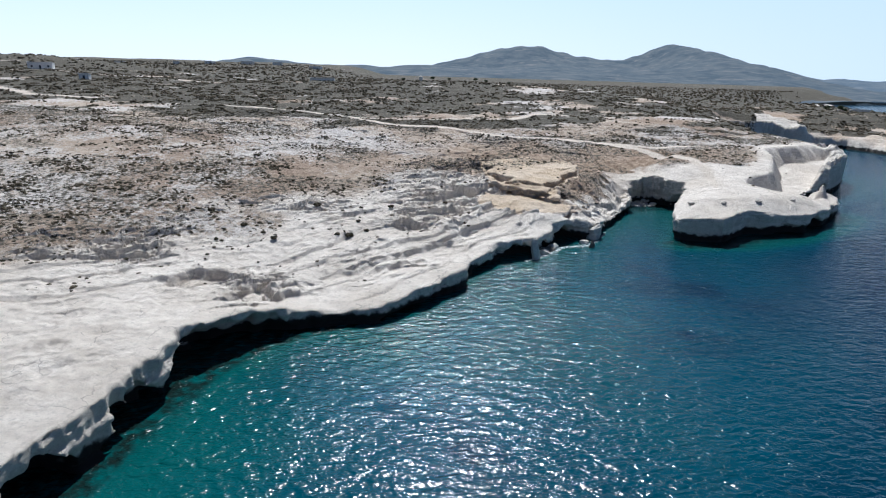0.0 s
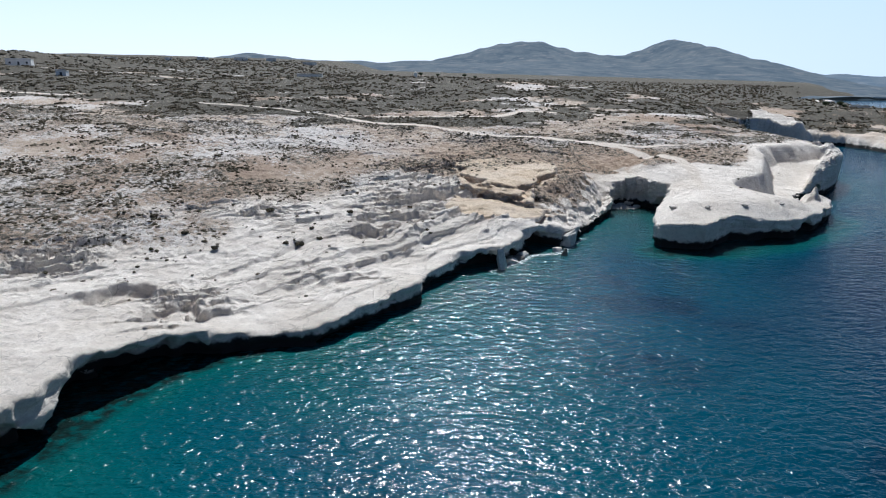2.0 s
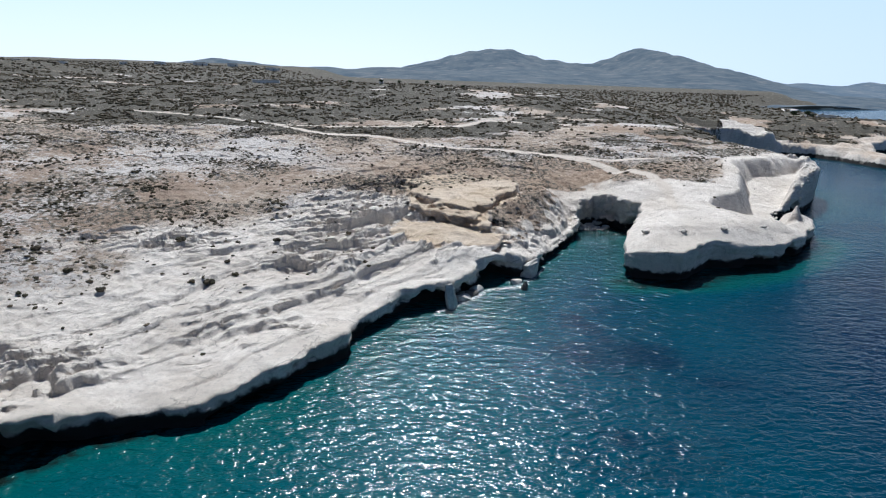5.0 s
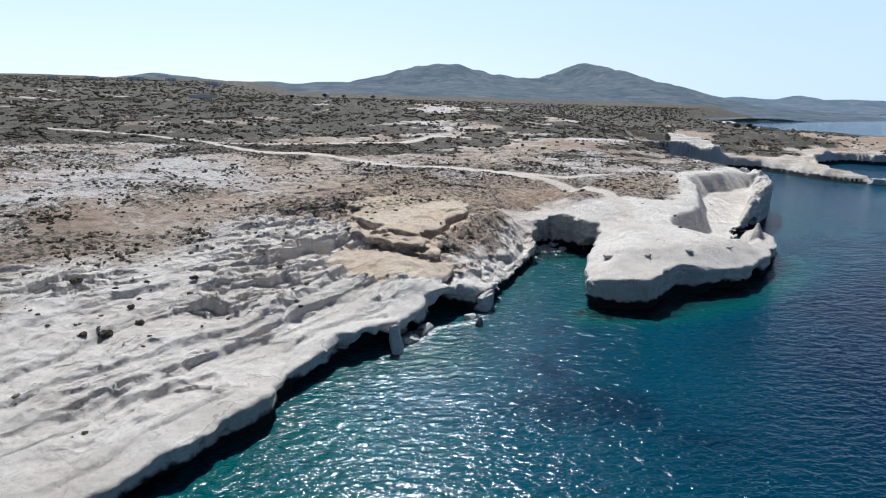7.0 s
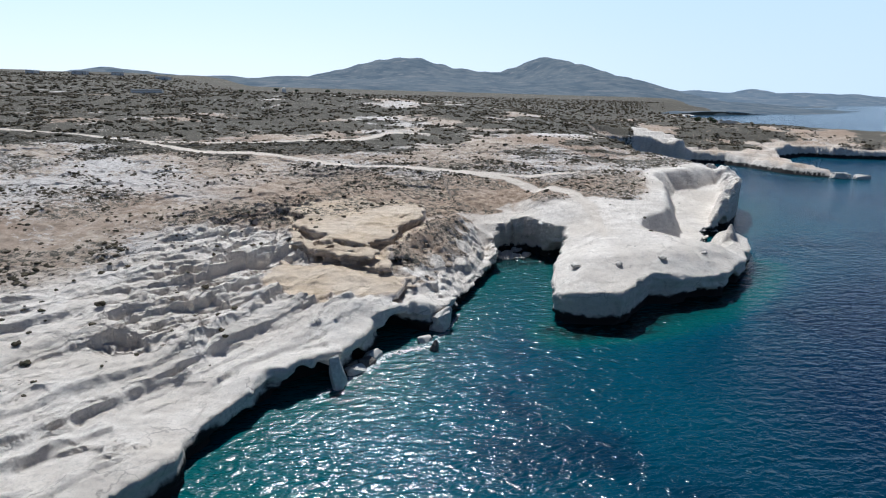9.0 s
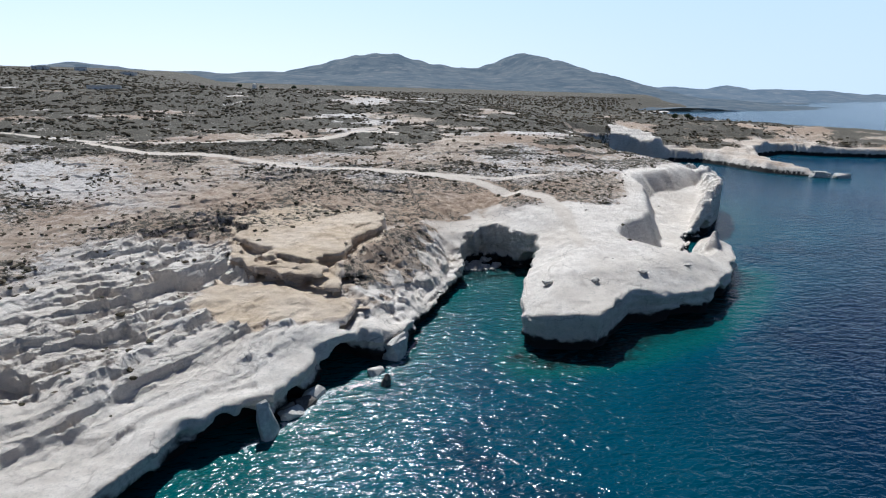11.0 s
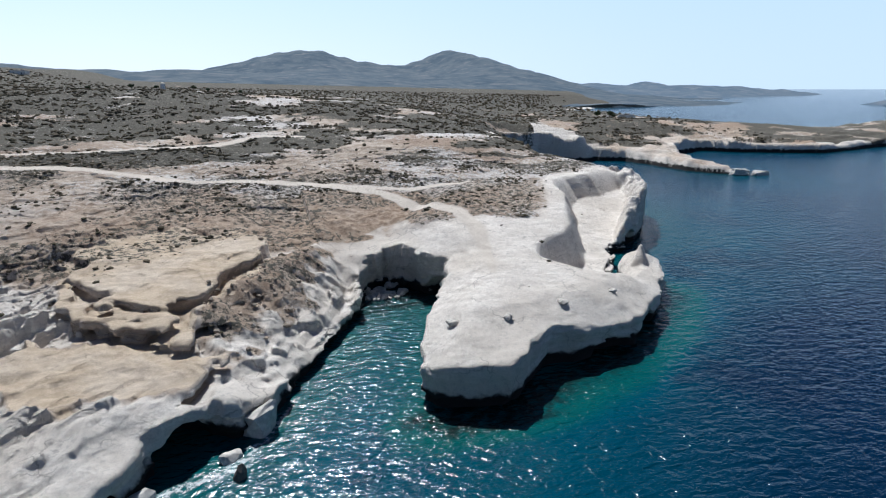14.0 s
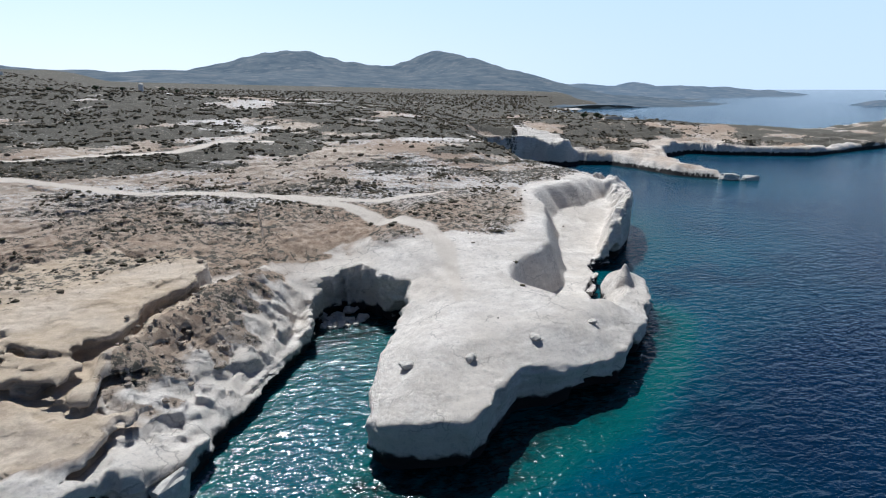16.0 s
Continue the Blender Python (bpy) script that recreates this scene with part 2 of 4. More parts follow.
    # hollows scooped into the slope above the first cave
    for px, py, r, depth in ((-27.5, 76, 5.0, 2.6), (-20, 75.5, 4.4, 3.0), (-14, 78.5, 4.8, 3.0), (-36, 80, 6, 1.8), (-4, 91, 4.5, 1.8), (4, 99, 4.2, 1.5)):
        e = np.hypot((x - px) * 0.75 + (y - py) * 0.65, ((y - py) * 0.75 - (x - px) * 0.65) * 1.5) / r
        h = h - depth * (1 - sstep(0.66, 0.96, e + 0.16 * vnoise2(x / 2, y / 2, 75)))
    h = h + 1.5 * np.exp(-((x - 23) / 9) ** 2 - ((y - 122) / 6) ** 2) * sstep(0, 4, d)
    # sandstone plates with broken edges
    jx, jy, a, c, mid, step = plate_edges(x, y)
    hb = h
    r, du, dv = cells(jx / 3.4, jy / 6.0, 651)
    slabs = 0.22 * (0.6 * r - 0.7 * dv)
    za = slabs + 9.2 + 0.02 * (y - 150) + 0.12 * fbm2(x / 4, y / 4, 3, 85)
    zc = slabs + 6.2 + 0.06 * (y - 130) + 0.15 * fbm2(x / 4, y / 4, 3, 86)
    h = np.where(c > -1.2, np.maximum(h, hb + (zc - hb) * sstep(-0.45, 0.1, c)) * 0.35 + 0.65 * (hb + (zc - hb) * sstep(-0.45, 0.1, c)), h)
    hb = h
    h = np.where(a > -1.2, hb + (np.maximum(za, hb - 0.4) - hb) * sstep(-0.45, 0.1, a), h)
    h = np.where((step > -1) & (a < 0.3), np.maximum(h, h + (7.35 + slabs - h) * sstep(-0.5, 0.1, step)), h)
    h = np.where((mid > -1) & (a < 0.3), np.maximum(h, h + (8.2 + slabs - h) * sstep(-0.5, 0.1, mid)), h)
    # fallen ground below the plates
    fall = sstep(0, 1, outline(x, y, [(30, 139), (36, 150), (43, 160), (49, 167), (53.5, 160), (51, 150), (43, 136), (37, 128), (33, 130)]) / 3 + 0.6)
    r, du, dv = cells((0.5 * x + 0.86 * y) / 3.6 + 0.3 * vnoise2(x / 3, y / 3, 93), (0.86 * x - 0.5 * y) / 2.3, 661)
    crag = (1.5 * (r - 0.5) + 0.9 * dv - 0.5 * du) * (1 - sstep(3, 6, d)) * 0.42
    r, du, dv = cells((0.7 * x + 0.7 * y) / 1.3, (0.7 * x - 0.7 * y) / 1.1, 671)
    slope = np.minimum(np.minimum(1.3 + 1.2 * d, 3.4 + 2.3 * sstep(138, 164, y) + 0.42 * np.clip(d - 1.5, 0, None)) + crag + 0.3 * (r - 0.5) + 0.4 * fbm2(x / 3.3, y / 3.3, 3, 90), 8.4)
    h = h + (slope - h) * fall * (1 - sstep(-0.5, 0.3, a)) * (1 - sstep(-0.5, 0.3, c))
    # the alcove, its floor and its sloping walls
    al = -outline(x + 0.5 * vnoise2(x / 4, y / 4, 87), y + 0.5 * vnoise2(x / 4, y / 4, 88), ALCOVE)
    floor_up = 1.5 + 0.17 * np.clip(y - 172, 0, 30) + 0.8 * (1 - sstep(143, 150, y)) + 0.10 * vnoise2(x / 2, y / 2, 89)
    wall = floor_up + (2.3 - 1.1 * sstep(180, 194, y)) * np.clip(al, 0, None) * (0.75 + 0.25 * sstep(147, 156, y))
    h = np.where(head > 0.01, np.where(al < 26, -np.log(np.exp(-h * 1.6) + np.exp(-wall * 1.6)) / 1.6, h), h)
    # outer wall of the alcove: a jagged crest
    crest = np.exp(-(along(x, y, [(121, 177, 0), (128, 184, 0), (138, 197, 0), (144, 210, 0), (144, 226, 0)])[0] / 4.2) ** 2)
    h = h + crest * (1.0 + 1.3 * vnoise2(x / 2.6, y / 2.6, 95) + 0.7 * vnoise2(x / 1.1, y / 1.1, 96)) * sstep(0.3, 0.8, crest)
    # the standing stone on the spur
    sp = np.hypot(((x - 105.0) * 0.5 + (y - 151.6) * 0.86) / 3.7, ((y - 151.6) * 0.5 - (x - 105.0) * 0.86) / 2.5) + 0.07 * vnoise2(x / 1.2, y / 1.2, 97)
    h = np.maximum(h, np.where(sp < 1.2, 1.5 + 6.4 * np.clip(1.1 - np.maximum(sp, 0.14), 0, 1), -9))
    h = np.where(d > 0.5, np.maximum(h, np.minimum(rim, 2.5) + 0.15 * vnoise2(x / 3, y / 3, 99)), h)
    # weathering
    start = 28 - 25 * sstep(146, 176, y)
    start = start + 5 * sstep(168, 186, x) * (1 - sstep(255, 285, x))
    soil = sstep(start, start * 2, d + 9 * fbm2(x / 17, y / 17, 3, 101)) * (1 - head * (1 - sstep(153, 167, y + 5 * vnoise2(x / 5, y / 5, 104))))
    pit2 = outline(x, y, [(30, 141), (36, 151), (44, 160), (56, 172), (66, 176), (62, 171), (55, 163), (49, 153), (43, 138), (37, 131.5), (32, 130.5)])
    soil = np.maximum(soil, sstep(-1.5, 1.5, pit2 + 2 * vnoise2(x / 3, y / 3, 105)) * sstep(4, 7.5, d + 3.0 * vnoise2(x / 2.2, y / 2.2, 106)))
    neck = sstep(-1.5, 1.5, outline(x, y, [(46, 166), (55, 173.5), (62, 175), (68, 172), (74, 171), (80, 178), (76, 190), (60, 196), (46, 190)]) + 2 * vnoise2(x / 3, y / 3, 108)) * (1 - track)
    soil = np.maximum(soil, neck) * (1 - sstep(-3, 3, 8 - al) * head)
    ochre = np.maximum(sstep(-0.4, 0.4, a), sstep(-0.4, 0.4, c)) * 0.97
    stain = 0.35 * fbm2(x / 9, y / 9, 3, 107)
    ochre = np.maximum(ochre, (0.85 + stain) * np.exp(-((x - 52) / 26) ** 2 - ((y - 174) / 16) ** 2) * soil)
    ochre = np.maximum(ochre, (0.75 + stain) * np.exp(-((x - 18) / 36) ** 2 - ((y - 170) / 26) ** 2) * sstep(0.05, 0.4, soil + stain))
    ochre = np.maximum(ochre, (0.7 + stain) * np.exp(-((x - 84) / 16) ** 2 - ((y - 182) / 12) ** 2) * soil)
    ochre = np.maximum(ochre, (0.78 + stain) * sstep(-1, 1, pit2) * sstep(5.5, 9, d + 3.0 * vnoise2(x / 2.2, y / 2.2, 106)))
    ochre = np.clip(np.maximum(ochre, (0.72 + stain) * neck), 0, 1)
    ochre = np.maximum(ochre, (0.6 + stain) * sstep(196, 212, x) * sstep(1, 3, d) * (1 - sstep(300, 360, x)))
    layers = np.maximum(sstep(-0.4, 0.4, mid), sstep(-0.4, 0.4, step))
    ochre = np.maximum(ochre, 0.97 * layers)
    plates = np.maximum(np.maximum(sstep(-0.4, 0.4, a), sstep(-0.4, 0.4, c)), layers)
    ochre = np.where(plates < 0.5, np.minimum(ochre, 0.8), ochre)
    rough = (1 - 0.8 * verge) * sstep(2, 10, d) * (1 - 0.75 * head * (1 - soil)) * (1 - 0.7 * np.maximum(sstep(0, 1, a), sstep(0, 1, c)))
    h = h + rough * (0.2 * fbm2(x / 2.3, y / 2.3, 3, 111) + 0.32 * soil * np.abs(fbm2(x / 6, y / 6, 3, 112)))
    h = h + 0.05 * fbm2(x / 1.3, y / 1.3, 2, 113)
    thick = fbm2(x / 30 + 3, (y - 0.2 * x) / 19, 4, 121, 0.62) + 0.3 * vnoise2(x / 5, y / 5, 122)
    scrub = sstep(-0.35, 0.55, thick + 0.2 + 0.55 * sstep(200, 330, y) + 0.3 * sstep(20, 60, -x) * sstep(100, 140, y) + 1.1 * sstep(420, 620, y) - 0.25 * ochre) * np.maximum(soil, 0.13 * strata) * (1 - track) * (0.62 + 0.38 * sstep(190, 245, y))
    return h, d, soil, ochre, track, scrub


# ---- materials ----
class Nodes:
    """Short hand for a node tree."""

    def __init__(self, name):
        self.mat = bpy.data.materials.new(name)
        self.mat.use_nodes = True
        self.n, self.l = self.mat.node_tree.nodes, self.mat.node_tree.links
        self.bsdf = self.n["Principled BSDF"]
        self.pos = self.n.new("ShaderNodeNewGeometry").outputs["Position"]

    def put(self, socket, value):
        if isinstance(value, bpy.types.NodeSocket):
            self.l.new(value, socket)
        else:
            socket.default_value = value

    def noise(self, scale, detail=3.0, rough=0.55, where=None, distortion=0.0):
        q = self.n.new("ShaderNodeTexNoise")
        self.l.new(where or self.pos, q.inputs["Vector"])
        q.inputs["Scale"].default_value, q.inputs["Detail"].default_value = scale, detail
        q.inputs["Roughness"].default_value, q.inputs["Distortion"].default_value = rough, distortion
        return q.outputs["Fac"]

    def stretch(self, scale, turn=(0, 0, 0)):
        q = self.n.new("ShaderNodeMapping")
        self.l.new(self.pos, q.inputs["Vector"])
        q.inputs["Scale"].default_value, q.inputs["Rotation"].default_value = scale, [radians(a) for a in turn]
        return q.outputs[0]

    def ramp(self, fac, lo, hi, a=0.0, b=1.0):
        q = self.n.new("ShaderNodeMapRange")
        q.interpolation_type = "SMOOTHSTEP"
        for s, val in zip(q.inputs, (fac, lo, hi, a, b)):
            self.put(s, val)
        return q.outputs[0]

    def math(self, op, a, b=0.0):
        q = self.n.new("ShaderNodeMath")
        q.operation = op
        self.put(q.inputs[0], a)
        self.put(q.inputs[1], b)
        return q.outputs[0]

    def mix(self, fac, a, b, mode="MIX"):
        q = self.n.new("ShaderNodeMix")
        q.data_type, q.blend_type = "RGBA", mode
        self.put(q.inputs["Factor"], fac)
        self.put(q.inputs[6], a if isinstance(a, bpy.types.NodeSocket) else (*a, 1))
        self.put(q.inputs[7], b if isinstance(b, bpy.types.NodeSocket) else (*b, 1))
        return q.outputs[2]

    def attr(self, name):
        q = self.n.new("ShaderNodeAttribute")
        q.attribute_name = name
        return q.outputs["Fac"]

    def bump(self, height, strength, distance, normal=None):
        q = self.n.new("ShaderNodeBump")
        q.inputs["Strength"].default_value, q.inputs["Distance"].default_value = strength, distance
        self.l.new(height, q.inputs["Height"])
        if normal:
            self.l.new(normal, q.inputs["Normal"])
        return q.outputs[0]

    def done(self, color, rough=0.9, normal=None, spec=0.25):
        self.put(self.bsdf.inputs["Base Color"], color if isinstance(color, bpy.types.NodeSocket) else (*color, 1))
        self.put(self.bsdf.inputs["Roughness"], rough)
        self.bsdf.inputs["Specular IOR Level"].default_value = spec
        if normal:
            self.l.new(normal, self.bsdf.inputs["Normal"])
        return self.mat


def ground_material():
    g = Nodes("pale tuff and scrubland")
    soil, ochre, track, scrub = g.attr("soil"), g.attr("ochre"), g.attr("track"), g.attr("scrub")
    big, fine = g.noise(0.09, 4), g.noise(1.7, 6, 0.65)
    beds = g.noise(1.0, 6, 0.68, g.stretch((0.30, 0.75, 1.9), (0, 0, -46)))
    white = g.mix(g.ramp(beds, 0.35, 0.68), (0.71, 0.64, 0.56), (0.86, 0.79, 0.705))
    white = g.mix(g.ramp(big, 0.40, 0.64, 0, 0.6), white, (0.62, 0.545, 0.46))
    white = g.mix(g.ramp(fine, 0.50, 0.68, 0, 0.5), white, (0.46, 0.42, 0.37))
    crack = g.n.new("ShaderNodeTexVoronoi")
    crack.feature = "DISTANCE_TO_EDGE"
    warp = g.n.new("ShaderNodeVectorMath")
    warp.operation = "MULTIPLY_ADD"
    wob = g.n.new("ShaderNodeTexNoise")
    g.l.new(g.pos, wob.inputs["Vector"])
    wob.inputs["Scale"].default_value, wob.inputs["Detail"].default_value = 0.5, 4
    g.l.new(wob.outputs["Color"], warp.inputs[0])
    warp.inputs[1].default_value = (3, 3, 3)
    g.l.new(g.pos, warp.inputs[2])
    g.l.new(warp.outputs[0], crack.inputs["Vector"])
    crack.inputs["Scale"].default_value = 0.16
    split = g.math("MULTIPLY", g.ramp(crack.outputs["Distance"], 0.0, 0.022, 1.0, 0.0), g.ramp(g.noise(0.14, 2), 0.48, 0.62))
    white = g.mix(g.math("MULTIPLY", split, 0.6), white, (0.28, 0.24, 0.20))
    speck = g.ramp(g.noise(4.5, 4, 0.7), 0.46, 0.66, 0, 0.38)
    white = g.mix(speck, white, (0.54, 0.49, 0.43))
    earth = g.mix(g.ramp(g.noise(0.35, 5, 0.65), 0.36, 0.64), (0.34, 0.27, 0.205), (0.54, 0.455, 0.37))
    earth = g.mix(g.ramp(g.noise(0.021, 3), 0.42, 0.62, 0, 0.8), earth, (0.30, 0.22, 0.16))
    bare = g.ramp(g.math("ADD", g.noise(0.8, 7, 0.78), g.math("MULTIPLY", g.noise(0.035, 4), 0.9)), 0.92, 1.06)
    earth = g.mix(g.math("MULTIPLY", bare, g.ramp(ochre, 0.1, 0.6, 1.0, 0.35)), earth, (0.60, 0.56, 0.52))
    sand = g.mix(g.ramp(beds, 0.36, 0.66), (0.55, 0.43, 0.30), (0.70, 0.57, 0.42))
    sand = g.mix(g.ramp(g.noise(0.5, 6, 0.7), 0.5, 0.68, 0, 0.6), sand, (0.40, 0.29, 0.205))
    sand = g.mix(speck, sand, (0.42, 0.32, 0.23))
    facing = g.n.new("ShaderNodeNewGeometry")
    tilt = g.n.new("ShaderNodeSeparateXYZ")
    g.l.new(facing.outputs["Normal"], tilt.inputs[0])
    soil = g.math("MULTIPLY", soil, g.ramp(tilt.outputs[2], 0.45, 0.75))
    ochre = g.math("MULTIPLY", ochre, g.ramp(tilt.outputs[2], 0.15, 0.5, 0.55, 1.0))
    col = g.mix(g.ramp(g.math("ADD", soil, g.math("MULTIPLY", g.math("SUBTRACT", fine, 0.5), 0.7)), 0.3, 0.75), white, earth)
    brown = g.mix(g.ramp(g.noise(0.8, 6, 0.7), 0.36, 0.66), (0.27, 0.185, 0.125), (0.52, 0.395, 0.285))
    sand = g.mix(g.ramp(ochre, 0.80, 0.92), brown, sand)
    col = g.mix(g.math("MULTIPLY", ochre, g.ramp(big, 0.25, 0.6, 0.65, 1.0)), col, sand)
    moor = g.mix(fine, (0.070, 0.066, 0.052), (0.14, 0.125, 0.10))
    dots = g.ramp(g.math("ADD", g.noise(0.95, 5, 0.75), g.math("MULTIPLY", scrub, 0.34)), 0.68, 0.76)
    col = g.mix(g.math("MULTIPLY", dots, g.ramp(scrub, 0.02, 0.3)), col, moor)
    col = g.mix(track, col, (0.64, 0.565, 0.48))
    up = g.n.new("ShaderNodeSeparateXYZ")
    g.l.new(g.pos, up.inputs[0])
    # wet tidal stain, raised on steep faces to paint the foot's shade too
    tide_shade = g.ramp(g.math("ADD", up.outputs[2], g.math("MULTIPLY", g.noise(0.45, 4), -2.6)), 0.2, 0.9, 1.0, 0.0)
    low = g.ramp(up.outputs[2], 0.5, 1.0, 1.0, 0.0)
    tide_shade = g.math("MULTIPLY", tide_shade, g.math("MAXIMUM", low, g.ramp(tilt.outputs[2], 0.55, 0.85, 1.0, 0.0)))
    tide_shade = g.math("MULTIPLY", tide_shade, g.ramp(up.outputs[1], 430, 520, 1.0, 0.0))
    col = g.mix(tide_shade, col, (0.026, 0.026, 0.025))
    n1 = g.bump(beds, 0.6, 0.4)
    n2 = g.bump(g.noise(2.6, 8, 0.8), 1.0, 0.34, n1)
    return g.done(col, 0.95, n2, 0.15)


def water_material():
    g = Nodes("sea water")
    depth = g.attr("depth")
    patch = g.noise(0.035, 4, 0.6)
    col = g.mix(g.ramp(depth, 0.0, 0.45), (0.004, 0.072, 0.072), (0.001, 0.050, 0.078))
    col = g.mix(g.ramp(depth, 0.35, 1.0), col, (0.001, 0.013, 0.036))
    col = g.mix(g.math("MULTIPLY", g.ramp(patch, 0.52, 0.66, 0, 0.6), g.ramp(depth, 0.1, 0.5)), col, (0.001, 0.009, 0.027))
    # sunken dark rock, and the shade strips painted in by sea()
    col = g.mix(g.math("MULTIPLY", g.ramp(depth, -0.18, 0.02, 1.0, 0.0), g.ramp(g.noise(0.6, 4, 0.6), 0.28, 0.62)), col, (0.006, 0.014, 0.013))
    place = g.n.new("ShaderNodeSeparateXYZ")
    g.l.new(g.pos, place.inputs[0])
    # far sea paled: haze and sky reflection put into the base colour
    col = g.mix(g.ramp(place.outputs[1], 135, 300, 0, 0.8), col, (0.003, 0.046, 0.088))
    w1 = g.noise(0.55, 1, 0.5, g.stretch((1.0, 1.7, 1), (0, 0, 20)), 0.6)
    w2 = g.noise(1.7, 1.5, 0.5, g.stretch((1.0, 1.6, 1), (0, 0, -15)), 0.8)
    swell = g.noise(0.19, 1, 0.5, g.stretch((1.0, 1.8, 1), (0, 0, 12)), 0.4)
    n0 = g.bump(swell, 1.0, 0.2)
    n1 = g.bump(w1, 1.0, 0.33, n0)
    n2 = g.bump(w2, 1.0, 0.12, n1)
    mat = g.done(col, 0.14, n2, 0.5)
    g.bsdf.inputs["IOR"].default_value = 1.33
    return mat


def scrub_material():
    g = Nodes("dry scrub leaves")
    q = g.n.new("ShaderNodeNewGeometry")
    isl = q.outputs["Random Per Island"]
    col = g.mix(isl, (0.060, 0.052, 0.036), (0.16, 0.125, 0.09))
    col = g.mix(g.ramp(g.noise(3.0, 3), 0.4, 0.7, 0, 0.6), col, (0.07, 0.075, 0.04))
    return g.done(col, 0.95, g.bump(g.noise(9.0, 4), 0.8, 0.2), 0.1)


def plain(name, color, rough=0.8, grain=2.0, amount=0.25):
    g = Nodes(name)
    dark = tuple(c * (1 - amount) for c in color)
    n = g.noise(grain, 5, 0.65)
    return g.done(g.mix(g.ramp(n, 0.35, 0.68), dark, color), rough, g.bump(n, 0.4, 0.1), 0.2)


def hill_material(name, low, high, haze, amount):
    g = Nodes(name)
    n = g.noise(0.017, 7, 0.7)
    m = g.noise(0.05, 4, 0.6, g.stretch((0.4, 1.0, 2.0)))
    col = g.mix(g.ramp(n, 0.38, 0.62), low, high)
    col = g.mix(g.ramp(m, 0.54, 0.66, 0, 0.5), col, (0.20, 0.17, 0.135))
    # aerial haze painted as a faint bluish glow of the surface itself
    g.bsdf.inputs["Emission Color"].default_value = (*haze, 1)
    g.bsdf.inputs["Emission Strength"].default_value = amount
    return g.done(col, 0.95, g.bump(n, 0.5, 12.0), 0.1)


GROUND, WATER, SCRUB = ground_material(), water_material(), scrub_material()
TUFF = plain("pale tuff block", (0.62, 0.58, 0.52), 0.95, 1.5, 0.3)
RUBBLE = plain("weathered brown stone", (0.44, 0.36, 0.28), 0.95, 0.4, 0.5)
WEATHERED = plain("weathered tuff boulder", (0.60, 0.55, 0.48), 0.95, 2.5, 0.4)
DARK_ROCK = plain("wet dark rock", (0.16, 0.14, 0.12), 0.7, 2.0, 0.4)


# ---- meshes from arrays ----
def sheet(name, verts, faces, material, masks=(), smooth=True):
    """One mesh object from arrays; smooth: for all faces, or face by face."""
    me = bpy.data.meshes.new(name)
    nv, nf, k = len(verts), len(faces), faces.shape[1]
    me.vertices.add(nv)
    me.vertices.foreach_set("co", np.ascontiguousarray(verts, np.float32).ravel())
    me.loops.add(nf * k)
    me.loops.foreach_set("vertex_index", np.ascontiguousarray(faces, np.int32).ravel())
    me.polygons.add(nf)
    me.polygons.foreach_set("loop_start", np.arange(0, nf * k, k, dtype=np.int32))
    me.polygons.foreach_set("use_smooth", np.full(nf, smooth) if isinstance(smooth, bool) else smooth)
    me.update(calc_edges=True)
    for key, val in masks:
        me.attributes.new(key, "FLOAT", "POINT").data.foreach_set("value", np.ascontiguousarray(val, np.float32).ravel())
    me.materials.append(material)
    return new(name, me)


def grid_faces(nx, ny, keep=None):
    idx = np.arange(nx * ny).reshape(nx, ny)
    f = np.stack([idx[:-1, :-1], idx[1:, :-1], idx[1:, 1:], idx[:-1, 1:]], -1)
    return f[keep] if keep is not None else f.reshape(-1, 4)


def drop_unused(verts, faces, masks):
    used = np.zeros(len(verts), bool)
    used[faces.ravel()] = True
    remap = np.cumsum(used) - 1
    return verts[used], remap[faces], [(k, v.ravel()[used]) for k, v in masks]


